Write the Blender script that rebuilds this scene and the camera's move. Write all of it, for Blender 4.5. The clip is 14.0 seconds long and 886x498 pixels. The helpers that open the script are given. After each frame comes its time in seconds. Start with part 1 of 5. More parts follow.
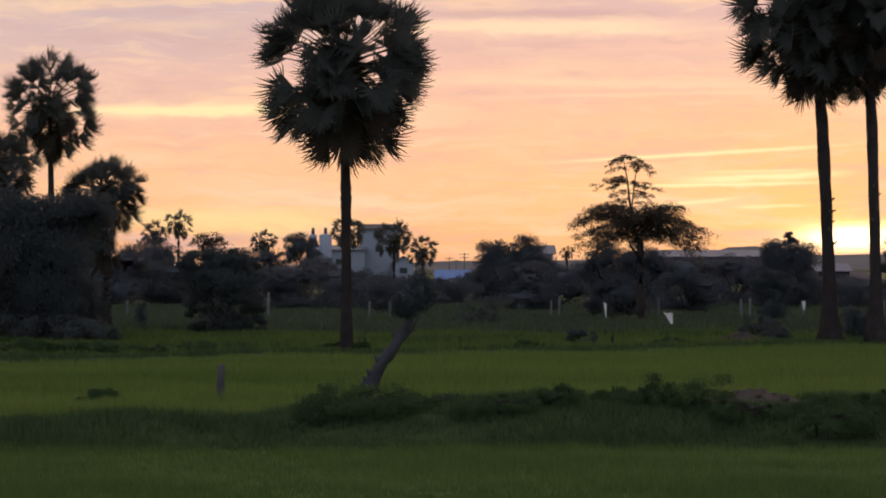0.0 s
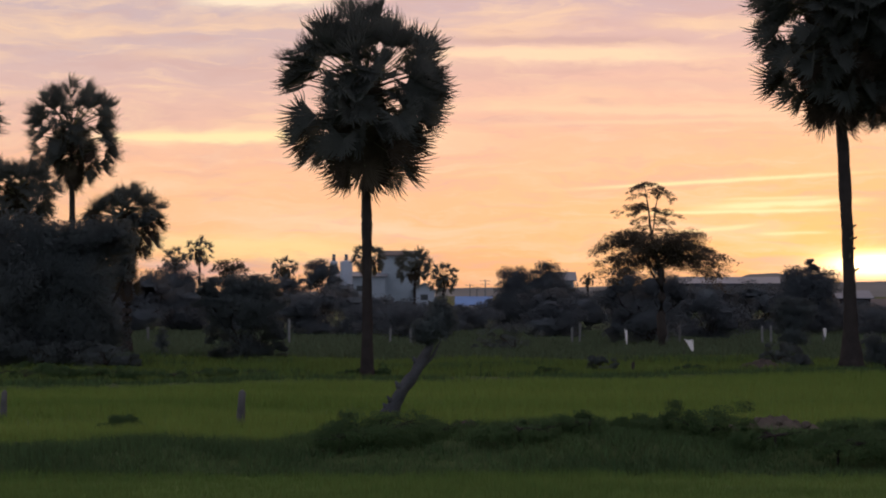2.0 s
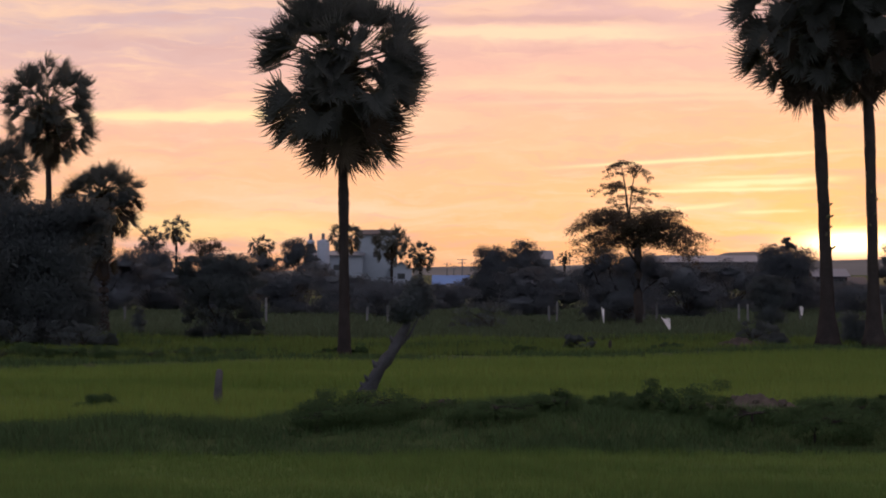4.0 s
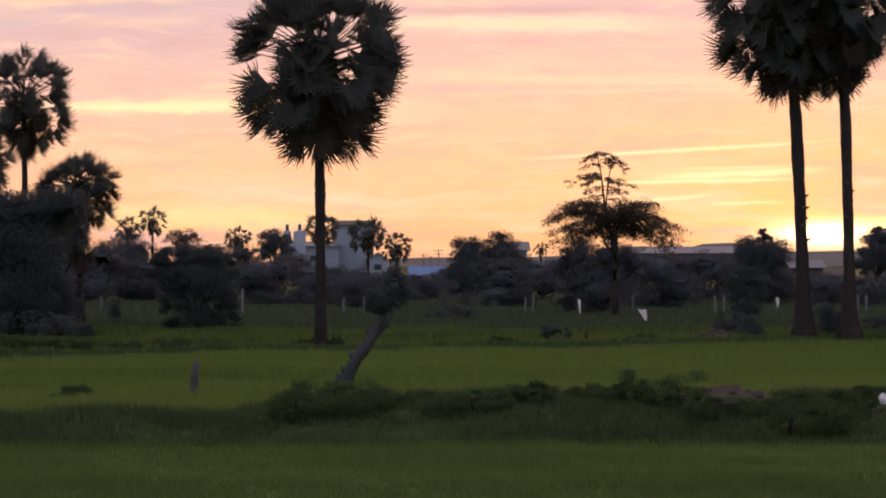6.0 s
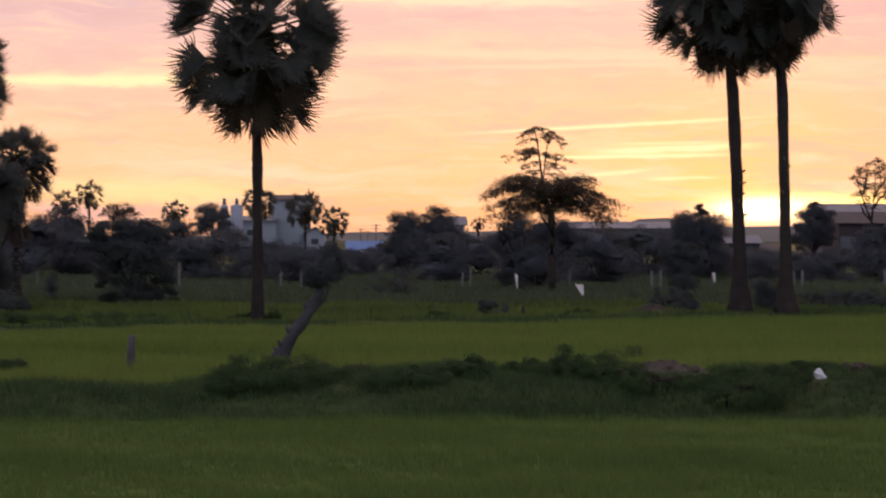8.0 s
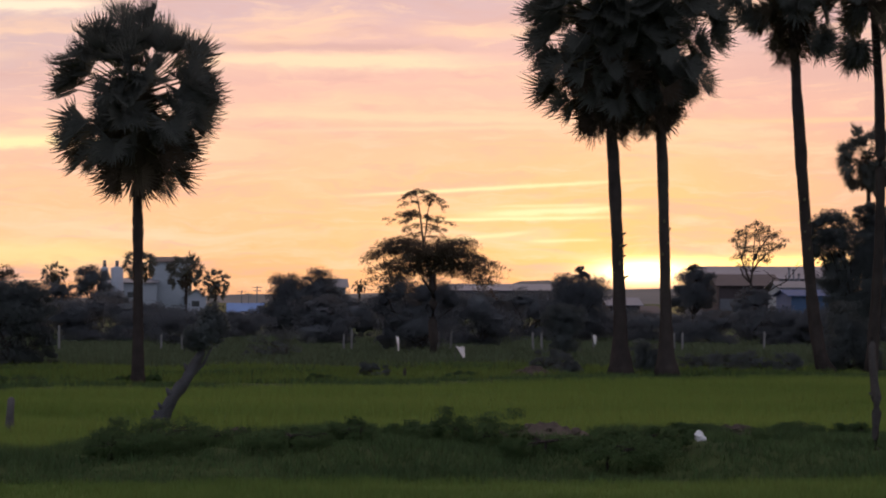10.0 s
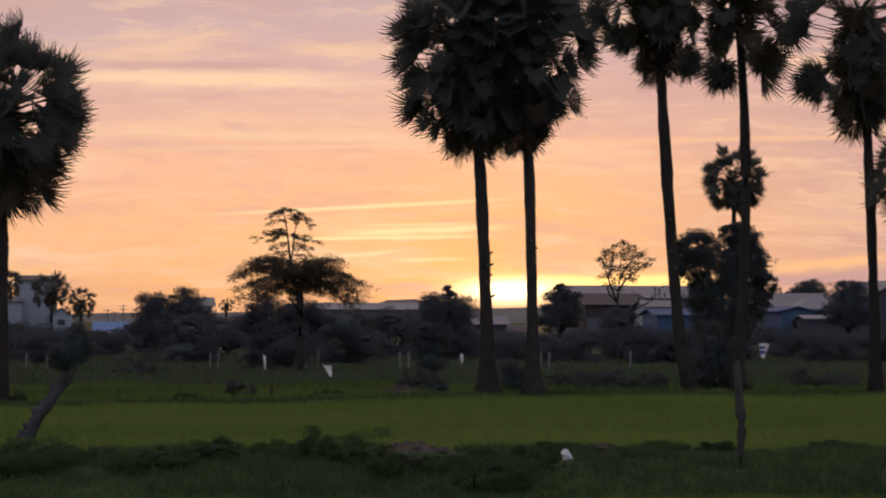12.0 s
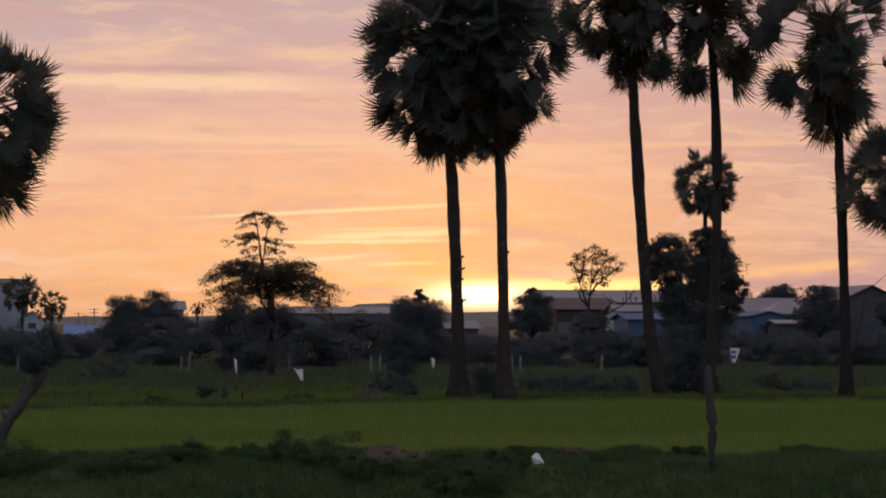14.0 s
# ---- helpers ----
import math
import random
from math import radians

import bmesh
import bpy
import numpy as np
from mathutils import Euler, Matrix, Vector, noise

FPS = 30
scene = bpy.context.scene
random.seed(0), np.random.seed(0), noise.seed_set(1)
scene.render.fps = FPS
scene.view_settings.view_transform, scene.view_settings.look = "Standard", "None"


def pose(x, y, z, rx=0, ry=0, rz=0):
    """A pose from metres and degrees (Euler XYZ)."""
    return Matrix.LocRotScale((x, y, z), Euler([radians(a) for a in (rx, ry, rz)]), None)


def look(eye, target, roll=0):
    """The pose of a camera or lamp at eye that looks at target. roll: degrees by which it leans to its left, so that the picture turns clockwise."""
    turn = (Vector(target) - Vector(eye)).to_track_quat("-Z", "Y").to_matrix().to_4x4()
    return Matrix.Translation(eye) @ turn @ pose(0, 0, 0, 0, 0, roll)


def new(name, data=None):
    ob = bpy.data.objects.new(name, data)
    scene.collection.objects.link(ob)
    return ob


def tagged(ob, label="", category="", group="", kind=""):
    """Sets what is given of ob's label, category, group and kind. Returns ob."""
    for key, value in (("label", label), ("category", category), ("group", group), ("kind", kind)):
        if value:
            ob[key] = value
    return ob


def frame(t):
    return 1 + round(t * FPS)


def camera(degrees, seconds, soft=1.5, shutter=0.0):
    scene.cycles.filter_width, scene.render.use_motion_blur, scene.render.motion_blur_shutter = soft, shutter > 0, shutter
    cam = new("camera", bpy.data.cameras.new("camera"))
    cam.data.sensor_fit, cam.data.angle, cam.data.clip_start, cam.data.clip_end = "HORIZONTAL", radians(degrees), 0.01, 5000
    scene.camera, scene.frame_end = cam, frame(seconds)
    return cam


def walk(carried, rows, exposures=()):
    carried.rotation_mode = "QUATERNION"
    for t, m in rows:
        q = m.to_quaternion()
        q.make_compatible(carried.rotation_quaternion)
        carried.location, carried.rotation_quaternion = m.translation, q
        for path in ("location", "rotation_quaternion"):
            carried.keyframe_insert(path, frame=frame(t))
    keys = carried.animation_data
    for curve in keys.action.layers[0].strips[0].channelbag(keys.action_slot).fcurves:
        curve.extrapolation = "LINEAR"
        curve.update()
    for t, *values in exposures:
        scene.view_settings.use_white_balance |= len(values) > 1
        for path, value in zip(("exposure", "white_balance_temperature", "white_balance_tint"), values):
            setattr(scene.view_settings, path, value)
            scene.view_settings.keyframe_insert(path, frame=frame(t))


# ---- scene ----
cam = camera(17.0, 14.0, soft=2.0, shutter=0.4)
EYE = 2.75
# seconds, heading, rise and lean in degrees
TURNS = [
    (0.0, 0.055, 0.359, -0.017), (0.2, 0.051, 0.393, -0.015), (0.5, 0.951, 0.476, -0.011), (0.7, 1.486, 0.363, -0.001),
    (1.0, 1.022, 0.697, 0.013), (1.2, 0.804, 0.681, -0.046), (1.5, 0.666, 0.502, -0.135), (1.7, 0.652, 0.871, -0.11),
    (2.0, 0.456, 0.874, -0.073), (2.2, 0.259, 0.923, -0.086), (2.5, 0.154, 0.701, -0.106), (2.7, 0.103, 0.446, -0.106),
    (4.8, 0.006, 0.53, 0.03), (5.0, 0.0, 0.579, 0.0), (5.2, -0.049, 0.508, 0.002), (5.5, -0.202, 0.401, 0.005),
    (5.7, -0.382, 0.39, -0.011), (6.0, -0.444, 0.291, -0.034), (6.2, -0.399, 0.086, 0.007), (6.5, -0.476, -0.323, 0.069),
    (6.7, -0.595, -0.037, 0.057), (7.0, -0.39, -0.004, 0.039), (7.2, 0.304, -0.088, -0.039), (7.5, -0.306, 0.02, -0.155),
    (7.6, -0.56, -0.2, -0.155), (7.7, -0.92, 0.02, -0.154), (7.8, -1.235, 0.217, -0.154), (7.9, -1.45, 0.06, -0.15), (8.0, -1.656, -0.198, -0.148), (8.2, -1.978, -0.286, -0.188), (10.3, -4.28, 1.108, -0.14),
    (10.5, -4.552, 1.138, -0.139), (10.7, -4.965, 1.378, -0.178), (11.0, -5.539, 1.459, -0.237), (11.2, -5.762, 1.362, -0.207),
    (11.5, -5.813, 1.54, -0.162), (11.7, -5.998, 1.94, -0.179), (12.0, -6.518, 1.385, -0.205), (12.2, -6.719, 1.385, -0.16),
    (12.5, -6.386, 1.838, -0.093), (12.7, -5.662, 1.482, -0.135), (13.0, -6.22, 1.317, -0.199), (13.2, -6.524, 1.351, -0.22),
    (13.5, -6.756, 1.067, -0.251), (13.7, -6.908, 1.356, -0.275), (14.0, -7.072, 1.466, -0.311),
]
walk(cam, [(t, pose(0, 0, EYE, 90 + up, lean, turn)) for t, turn, up, lean in TURNS],
     exposures=[(0.0, -0.02, 6350, 10), (2.5, -0.04, 6350, 10), (5.0, 0.10, 6600, 20), (6.5, 0.16, 6600, 20), (8.0, 0.18, 6600, 20),
                (10.5, 0.02, 6500, 13), (11.5, -0.13, 6500, 13), (14.0, -0.26, 6600, 13)])

# ---------------------------------------------------------------- sky and sun
SUN_AZ, SUN_EL = 7.782, 0.585   # degrees, clockwise from +y


class Nodes:
    """Short hands for building node trees."""

    def __init__(self, tree):
        self.tree = tree

    def add(self, kind):
        return self.tree.nodes.new(kind)

    def put(self, socket, value):
        if isinstance(value, bpy.types.NodeSocket):
            self.tree.links.new(value, socket)
        else:
            socket.default_value = value

    def math(self, op, a, b=0.0, c=0.0, clamp=False):
        node = self.add("ShaderNodeMath")
        node.operation, node.use_clamp = op, clamp
        for socket, value in zip(node.inputs, (a, b, c)):
            self.put(socket, value)
        return node.outputs[0]

    def mix(self, fac, a, b, blend="MIX"):
        node = self.add("ShaderNodeMix")
        node.data_type, node.blend_type = "RGBA", blend
        self.put(node.inputs[0], fac)
        self.put(node.inputs[6], a)
        self.put(node.inputs[7], b)
        return node.outputs[2]

    def ramp(self, fac, stops, ease="LINEAR"):
        node = self.add("ShaderNodeValToRGB")
        node.color_ramp.interpolation = ease
        el = node.color_ramp.elements
        while len(el) < len(stops):
            el.new(0.5)
        for e, (place, colour) in zip(el, stops):
            e.position, e.color = place, (*colour, 1)
        self.put(node.inputs[0], fac)
        return node.outputs[0]

    def noise(self, vector, scale, detail=4.0, rough=0.55):
        node = self.add("ShaderNodeTexNoise")
        self.put(node.inputs["Vector"], vector)
        self.put(node.inputs["Scale"], scale)
        self.put(node.inputs["Detail"], detail)
        self.put(node.inputs["Roughness"], rough)
        return node.outputs[0]

    def vec(self, x, y, z):
        node = self.add("ShaderNodeCombineXYZ")
        for socket, value in zip(node.inputs, (x, y, z)):
            self.put(socket, value)
        return node.outputs[0]


def make_sky():
    world = bpy.data.worlds.new("dusk_sky")
    scene.world = world
    world.use_nodes = True
    tree = world.node_tree
    tree.nodes.clear()
    n = Nodes(tree)
    way = n.add("ShaderNodeTexCoord").outputs["Generated"]
    split = n.add("ShaderNodeSeparateXYZ")
    n.put(split.inputs[0], way)
    x, y, z = split.outputs
    el = n.math("MULTIPLY", n.math("ARCSINE", z), 57.2958)
    az = n.math("MULTIPLY", n.math("ARCTAN2", x, y), 57.2958)
    # drift of the cloud bands
    warp = n.math("SUBTRACT", n.noise(n.vec(n.math("MULTIPLY", az, 0.35), n.math("MULTIPLY", el, 1.2), 3.0), 1.0, 3.0), 0.5)
    wisp = n.math("SUBTRACT", n.noise(n.vec(n.math("MULTIPLY", az, 1.3), n.math("MULTIPLY", el, 5.0), 9.0), 1.0, 5.0, 0.6), 0.5)
    lift = n.math("ADD", el, n.math("ADD", n.math("MULTIPLY", warp, 0.9), n.math("MULTIPLY", wisp, 0.22)))
    # colour by height, degrees over 90
    low = n.ramp(n.math("DIVIDE", lift, 12.0, clamp=True), [
        (0.00, (0.86, 0.44, 0.23)), (0.05, (0.96, 0.52, 0.245)), (0.11, (0.99, 0.56, 0.285)), (0.18, (0.99, 0.56, 0.335)),
        (0.25, (0.98, 0.555, 0.375)), (0.32, (0.91, 0.54, 0.415)), (0.40, (0.775, 0.51, 0.455)), (0.47, (0.66, 0.47, 0.475)), (0.60, (0.59, 0.45, 0.465)),
        (1.0, (0.52, 0.44, 0.50))], "B_SPLINE")
    high = n.ramp(n.math("DIVIDE", el, 90.0, clamp=True), [
        (0.0, (0.52, 0.44, 0.50)), (0.13, (0.52, 0.44, 0.50)), (0.30, (0.58, 0.57, 0.66)), (1.0, (0.48, 0.55, 0.70))])
    base = n.mix(n.math("DIVIDE", n.math("MAXIMUM", n.math("SUBTRACT", el, 9.0), 0.0), 6.0, clamp=True), low, high)
    # the mauve side away from the sun
    side = n.math("SUBTRACT", az, SUN_AZ)
    aside = n.math("MULTIPLY", n.math("MAXIMUM", n.math("SUBTRACT", side, 0.8), 0.0), 0.14, clamp=True)
    base = n.mix(n.math("MULTIPLY", aside, 0.8), base, (0.53, 0.365, 0.38, 1))
    # greyer and bluer high up on the far side of the sun, more golden above it
    cool = n.math("MULTIPLY", n.math("MULTIPLY", n.math("SUBTRACT", lift, 2.4), 0.4, clamp=True), n.math("MULTIPLY", n.math("SUBTRACT", 0.5, az), 0.2, clamp=True))
    base = n.mix(n.math("MULTIPLY", cool, 0.7), base, (0.61, 0.47, 0.475, 1))
    gold = n.math("EXPONENT", n.math("MULTIPLY", n.math("ADD", n.math("POWER", n.math("MULTIPLY", side, 0.2), 2.0), n.math("POWER", n.math("MULTIPLY", n.math("SUBTRACT", el, 1.6), 0.5), 2.0)), -1.0))
    base = n.mix(gold, base, (1.06, 1.03, 0.80, 1), "MULTIPLY")
    # streaks of cloud: warm pale bands and mauve ones, long and thin
    band = n.noise(n.vec(n.math("MULTIPLY", az, 0.16), n.math("MULTIPLY", lift, 1.25), 1.0), 1.0, 5.0, 0.6)
    pale = n.math("MULTIPLY", n.math("MAXIMUM", n.math("SUBTRACT", band, 0.51), 0.0), 4.6, clamp=True)
    grey = n.math("MULTIPLY", n.math("MAXIMUM", n.math("SUBTRACT", 0.48, band), 0.0), 4.0, clamp=True)
    base = n.mix(pale, base, (1.0, 0.66, 0.42, 1))
    base = n.mix(grey, base, (0.68, 0.43, 0.39, 1))

    # thin fibres over everything
    fibre = n.noise(n.vec(n.math("MULTIPLY", az, 0.55), n.math("MULTIPLY", lift, 4.2), 5.0), 1.0, 6.0, 0.62)
    base = n.mix(n.math("MULTIPLY", n.math("MAXIMUM", n.math("SUBTRACT", fibre, 0.52), 0.0), 3.2, clamp=True), base, (1.0, 0.68, 0.45, 1))
    base = n.mix(n.math("MULTIPLY", n.math("MAXIMUM", n.math("SUBTRACT", 0.46, fibre), 0.0), 2.6, clamp=True), base, (0.66, 0.42, 0.38, 1))

    def streak(colour_in, az0, az1, el0, el1, thick, colour, amount):
        mid, half = (az0 + az1) / 2, (az1 - az0) / 2
        u = n.math("DIVIDE", n.math("SUBTRACT", az, mid), half)
        line = n.math("ADD", n.math("MULTIPLY", u, (el1 - el0) / 2), (el0 + el1) / 2)
        wob = n.math("ADD", n.math("MULTIPLY", wisp, thick * 1.7), n.math("MULTIPLY", warp, thick * 1.2))
        v = n.math("DIVIDE", n.math("ADD", n.math("SUBTRACT", el, line), wob), thick)
        along = n.math("POWER", n.math("MULTIPLY", u, u), 2.0)
        fall = n.math("EXPONENT", n.math("MULTIPLY", n.math("ADD", n.math("MULTIPLY", v, v), along), -1.0))
        fall = n.math("MULTIPLY", fall, n.math("ADD", n.math("MULTIPLY", wisp, 1.2), 1.15), clamp=True)
        return n.mix(n.math("MULTIPLY", fall, amount, clamp=True), colour_in, colour)

    glow, cream, dusk = (1.08, 0.86, 0.46, 1), (1.0, 0.68, 0.44, 1), (0.55, 0.36, 0.36, 1)
    base = streak(base, -7.106, -2.881, 3.013, 3.024, 0.12, glow, 0.95)
    base = streak(base, -6.352, -2.009, 0.972, 0.863, 0.22, (1.0, 0.75, 0.34, 1), 0.75)
    base = streak(base, 2.358, 7.45, 2.053, 2.337, 0.035, glow, 0.9)
    base = streak(base, 3.338, 7.128, 1.562, 1.627, 0.036, glow, 1.0)
    base = streak(base, 4.534, 7.557, 1.68, 1.80, 0.075, glow, 1.0)
    base = streak(base, 3.991, 5.617, 1.18, 1.344, 0.04, glow, 0.7)
    base = streak(base, 5.617, 6.912, 1.169, 1.191, 0.03, glow, 0.7)
    base = streak(base, 4.968, 6.912, 1.835, 1.879, 0.03, glow, 0.6)
    base = streak(base, 11.605, 16.973, 0.8, 0.854, 0.16, (0.50, 0.34, 0.36, 1), 0.75)
    base = streak(base, 12.58, 15.163, 0.982, 1.264, 0.10, (1.0, 0.60, 0.29, 1), 0.9)
    base = streak(base, 12.147, 14.627, 1.915, 1.893, 0.03, (0.95, 0.58, 0.36, 1), 0.6)
    base = streak(base, 8.884, 14.842, 3.478, 3.543, 0.05, (0.98, 0.60, 0.36, 1), 0.7)
    base = streak(base, 8.2, 11.8, 0.743, 0.797, 0.12, (1.7, 1.12, 0.40, 1), 0.95)
    base = streak(base, -1.1, 4.6, 4.60, 4.66, 0.16, (1.06, 0.75, 0.49, 1), 0.85)
    base = streak(base, -0.4, 6.9, 3.62, 3.50, 0.09, cream, 0.65)
    base = streak(base, 0.6, 7.3, 3.28, 3.40, 0.05, cream, 0.5)
    base = streak(base, 0.4, 6.6, 4.10, 4.00, 0.10, (0.80, 0.52, 0.42, 1), 0.5)
    base = streak(base, 1.8, 5.6, 2.85, 2.80, 0.16, (0.88, 0.55, 0.36, 1), 0.4)
    base = streak(base, -0.481, 3.991, 4.896, 4.907, 0.08, dusk, 0.5)
    base = streak(base, 3.447, 6.158, 5.232, 5.189, 0.12, cream, 0.6)
    base = streak(base, -6.568, -4.186, 4.603, 4.69, 0.09, cream, 0.35)
    base = streak(base, -5.4, -2.6, 5.62, 5.66, 0.13, (1.05, 0.86, 0.62, 1), 0.9)
    # light scattered about the sun, wider than it is high
    rise = n.math("SUBTRACT", el, SUN_EL)
    flat = n.math("SQRT", n.math("ADD", n.math("POWER", n.math("MULTIPLY", side, 0.25), 2.0), n.math("POWER", rise, 2.0)))
    near_glow = n.math("MULTIPLY", n.math("EXPONENT", n.math("MULTIPLY", n.math("POWER", n.math("DIVIDE", flat, 0.19), 2.0), -1.0)), 3.6)
    wide_glow = n.math("MULTIPLY", n.math("EXPONENT", n.math("DIVIDE", flat, -0.55)), 0.38)
    total = n.mix(1.0, base, n.mix(1.0, (1.0, 0.80, 0.40, 1), n.vec(near_glow, near_glow, near_glow), "MULTIPLY"), "ADD")
    total = n.mix(1.0, total, n.mix(1.0, (0.9, 0.62, 0.12, 1), n.vec(wide_glow, wide_glow, wide_glow), "MULTIPLY"), "ADD")
    # away from the sunset the dome is dim and blue
    toward = n.math("COSINE", n.math("MULTIPLY", side, math.pi / 180))
    back = n.math("MULTIPLY", n.math("SUBTRACT", 0.85, toward), 0.62, clamp=True)
    total = n.mix(back, total, (0.58, 0.605, 0.71, 1))
    # under the horizon, the dim land
    total = n.mix(n.math("MULTIPLY", n.math("MULTIPLY", el, -1.0), 0.8, clamp=True), total, (0.05, 0.055, 0.05, 1))
    air = n.add("ShaderNodeTexSky")
    air.sky_type, air.sun_disc = "NISHITA", False
    air.sun_elevation, air.sun_rotation = radians(SUN_EL), radians(SUN_AZ)
    a = n.add("ShaderNodeBackground")
    n.put(a.inputs[0], total)
    a.inputs[1].default_value = SKY_POWER
    b = n.add("ShaderNodeBackground")
    n.put(b.inputs[0], air.outputs[0])
    b.inputs[1].default_value = 0.01
    both = n.add("ShaderNodeAddShader")
    n.put(both.inputs[0], a.outputs[0])
    n.put(both.inputs[1], b.outputs[0])
    n.put(n.add("ShaderNodeOutputWorld").inputs[0], both.outputs[0])


SKY_POWER = 1.0
make_sky()
sun = new("sun", bpy.data.lights.new("sun", "SUN"))
sun.data.energy, sun.data.angle, sun.data.color = 1.0, radians(0.53), (1.0, 0.62, 0.30)
sun_way = Vector((math.sin(radians(SUN_AZ)), math.cos(radians(SUN_AZ)), math.tan(radians(SUN_EL))))
sun.matrix_world = look(sun_way * 100, (0, 0, 0))


# ---------------------------------------------------------------- materials
def material(name, dark, light, scale=6.0, rough=0.8, bump=0.3, fine=60.0, through_light=0.0, metal=0.0, vary=0.25, island=False, stain=0.0, gloss=0.3, rounded=0.0, long=1.0):
    """A surface whose colour wanders between two, coarse and fine, with relief; leaves let some light through.
    long: how much longer than deep its patches are; rounded: how far leaves take their shading from the round mass that they belong to."""
    m = bpy.data.materials.new(name)
    m.use_nodes = True
    tree = m.node_tree
    tree.nodes.clear()
    n = Nodes(tree)
    place = n.add("ShaderNodeTexCoord").outputs["Object"]
    drawn = place
    if long != 1.0:
        stretch = n.add("ShaderNodeVectorMath")
        stretch.operation = "MULTIPLY"
        n.put(stretch.inputs[0], place)
        stretch.inputs[1].default_value = (1 / long, 1, 1)
        drawn = stretch.outputs[0]
    coarse, grain = n.noise(drawn, scale, 4.0), n.noise(place, fine, 3.0)
    fac = n.math("ADD", n.math("MULTIPLY", coarse, 0.65), n.math("MULTIPLY", grain, 0.35))
    fac = n.math("ADD", n.math("MULTIPLY", n.math("SUBTRACT", fac, 0.5), 2.2), 0.5, clamp=True)
    colour = n.mix(fac, (*dark, 1), (*light, 1))
    if stain:
        dirt = n.noise(place, scale * 0.27, 5.0, 0.65)
        colour = n.mix(n.math("MULTIPLY", n.math("SUBTRACT", dirt, 0.48), 4.0 * stain, clamp=True), colour, (0.07, 0.06, 0.05, 1))
    chance = n.add("ShaderNodeNewGeometry").outputs["Random Per Island"] if island else n.add("ShaderNodeObjectInfo").outputs["Random"]
    hue = n.add("ShaderNodeHueSaturation")
    n.put(hue.inputs["Value"], n.math("ADD", n.math("MULTIPLY", chance, 2 * vary), 1 - vary))
    n.put(hue.inputs["Hue"], n.math("ADD", n.math("MULTIPLY", chance, 0.04 * (vary > 0)), 0.5 - 0.02 * (vary > 0)))
    n.put(hue.inputs["Color"], colour)
    body = n.add("ShaderNodeBsdfPrincipled")
    n.put(body.inputs["Base Color"], hue.outputs[0])
    n.put(body.inputs["Roughness"], n.math("ADD", n.math("MULTIPLY", grain, 0.2), rough - 0.1, clamp=True))
    body.inputs["Metallic"].default_value = metal
    body.inputs["Specular IOR Level"].default_value = gloss
    if bump:
        relief = n.add("ShaderNodeBump")
        relief.inputs["Strength"].default_value = bump
        relief.inputs["Distance"].default_value = 0.02
        n.put(relief.inputs["Height"], n.math("ADD", grain, coarse))
        n.put(body.inputs["Normal"], relief.outputs[0])
    turned = None
    if rounded:
        from_middle, scaled, summed, unit = (n.add("ShaderNodeVectorMath") for _ in range(4))
        from_middle.operation, scaled.operation, summed.operation, unit.operation = "SUBTRACT", "SCALE", "ADD", "NORMALIZE"
        n.put(from_middle.inputs[0], n.add("ShaderNodeTexCoord").outputs["Generated"])
        from_middle.inputs[1].default_value = (0.5, 0.5, 0.3)
        n.put(scaled.inputs[0], from_middle.outputs[0])
        scaled.inputs["Scale"].default_value = 2.0 * rounded
        n.put(summed.inputs[0], scaled.outputs[0])
        n.put(summed.inputs[1], n.add("ShaderNodeNewGeometry").outputs["Normal"])
        n.put(unit.inputs[0], summed.outputs[0])
        turned = unit.outputs[0]
        n.put(body.inputs["Normal"], turned)
    out = body.outputs[0]
    if through_light:
        thin = n.add("ShaderNodeBsdfTranslucent")
        n.put(thin.inputs[0], hue.outputs[0])
        if turned:
            n.put(thin.inputs["Normal"], turned)
        both = n.add("ShaderNodeMixShader")
        both.inputs[0].default_value = through_light
        n.put(both.inputs[1], out)
        n.put(both.inputs[2], thin.outputs[0])
        out = both.outputs[0]
    n.put(n.add("ShaderNodeOutputMaterial").inputs[0], out)
    return m


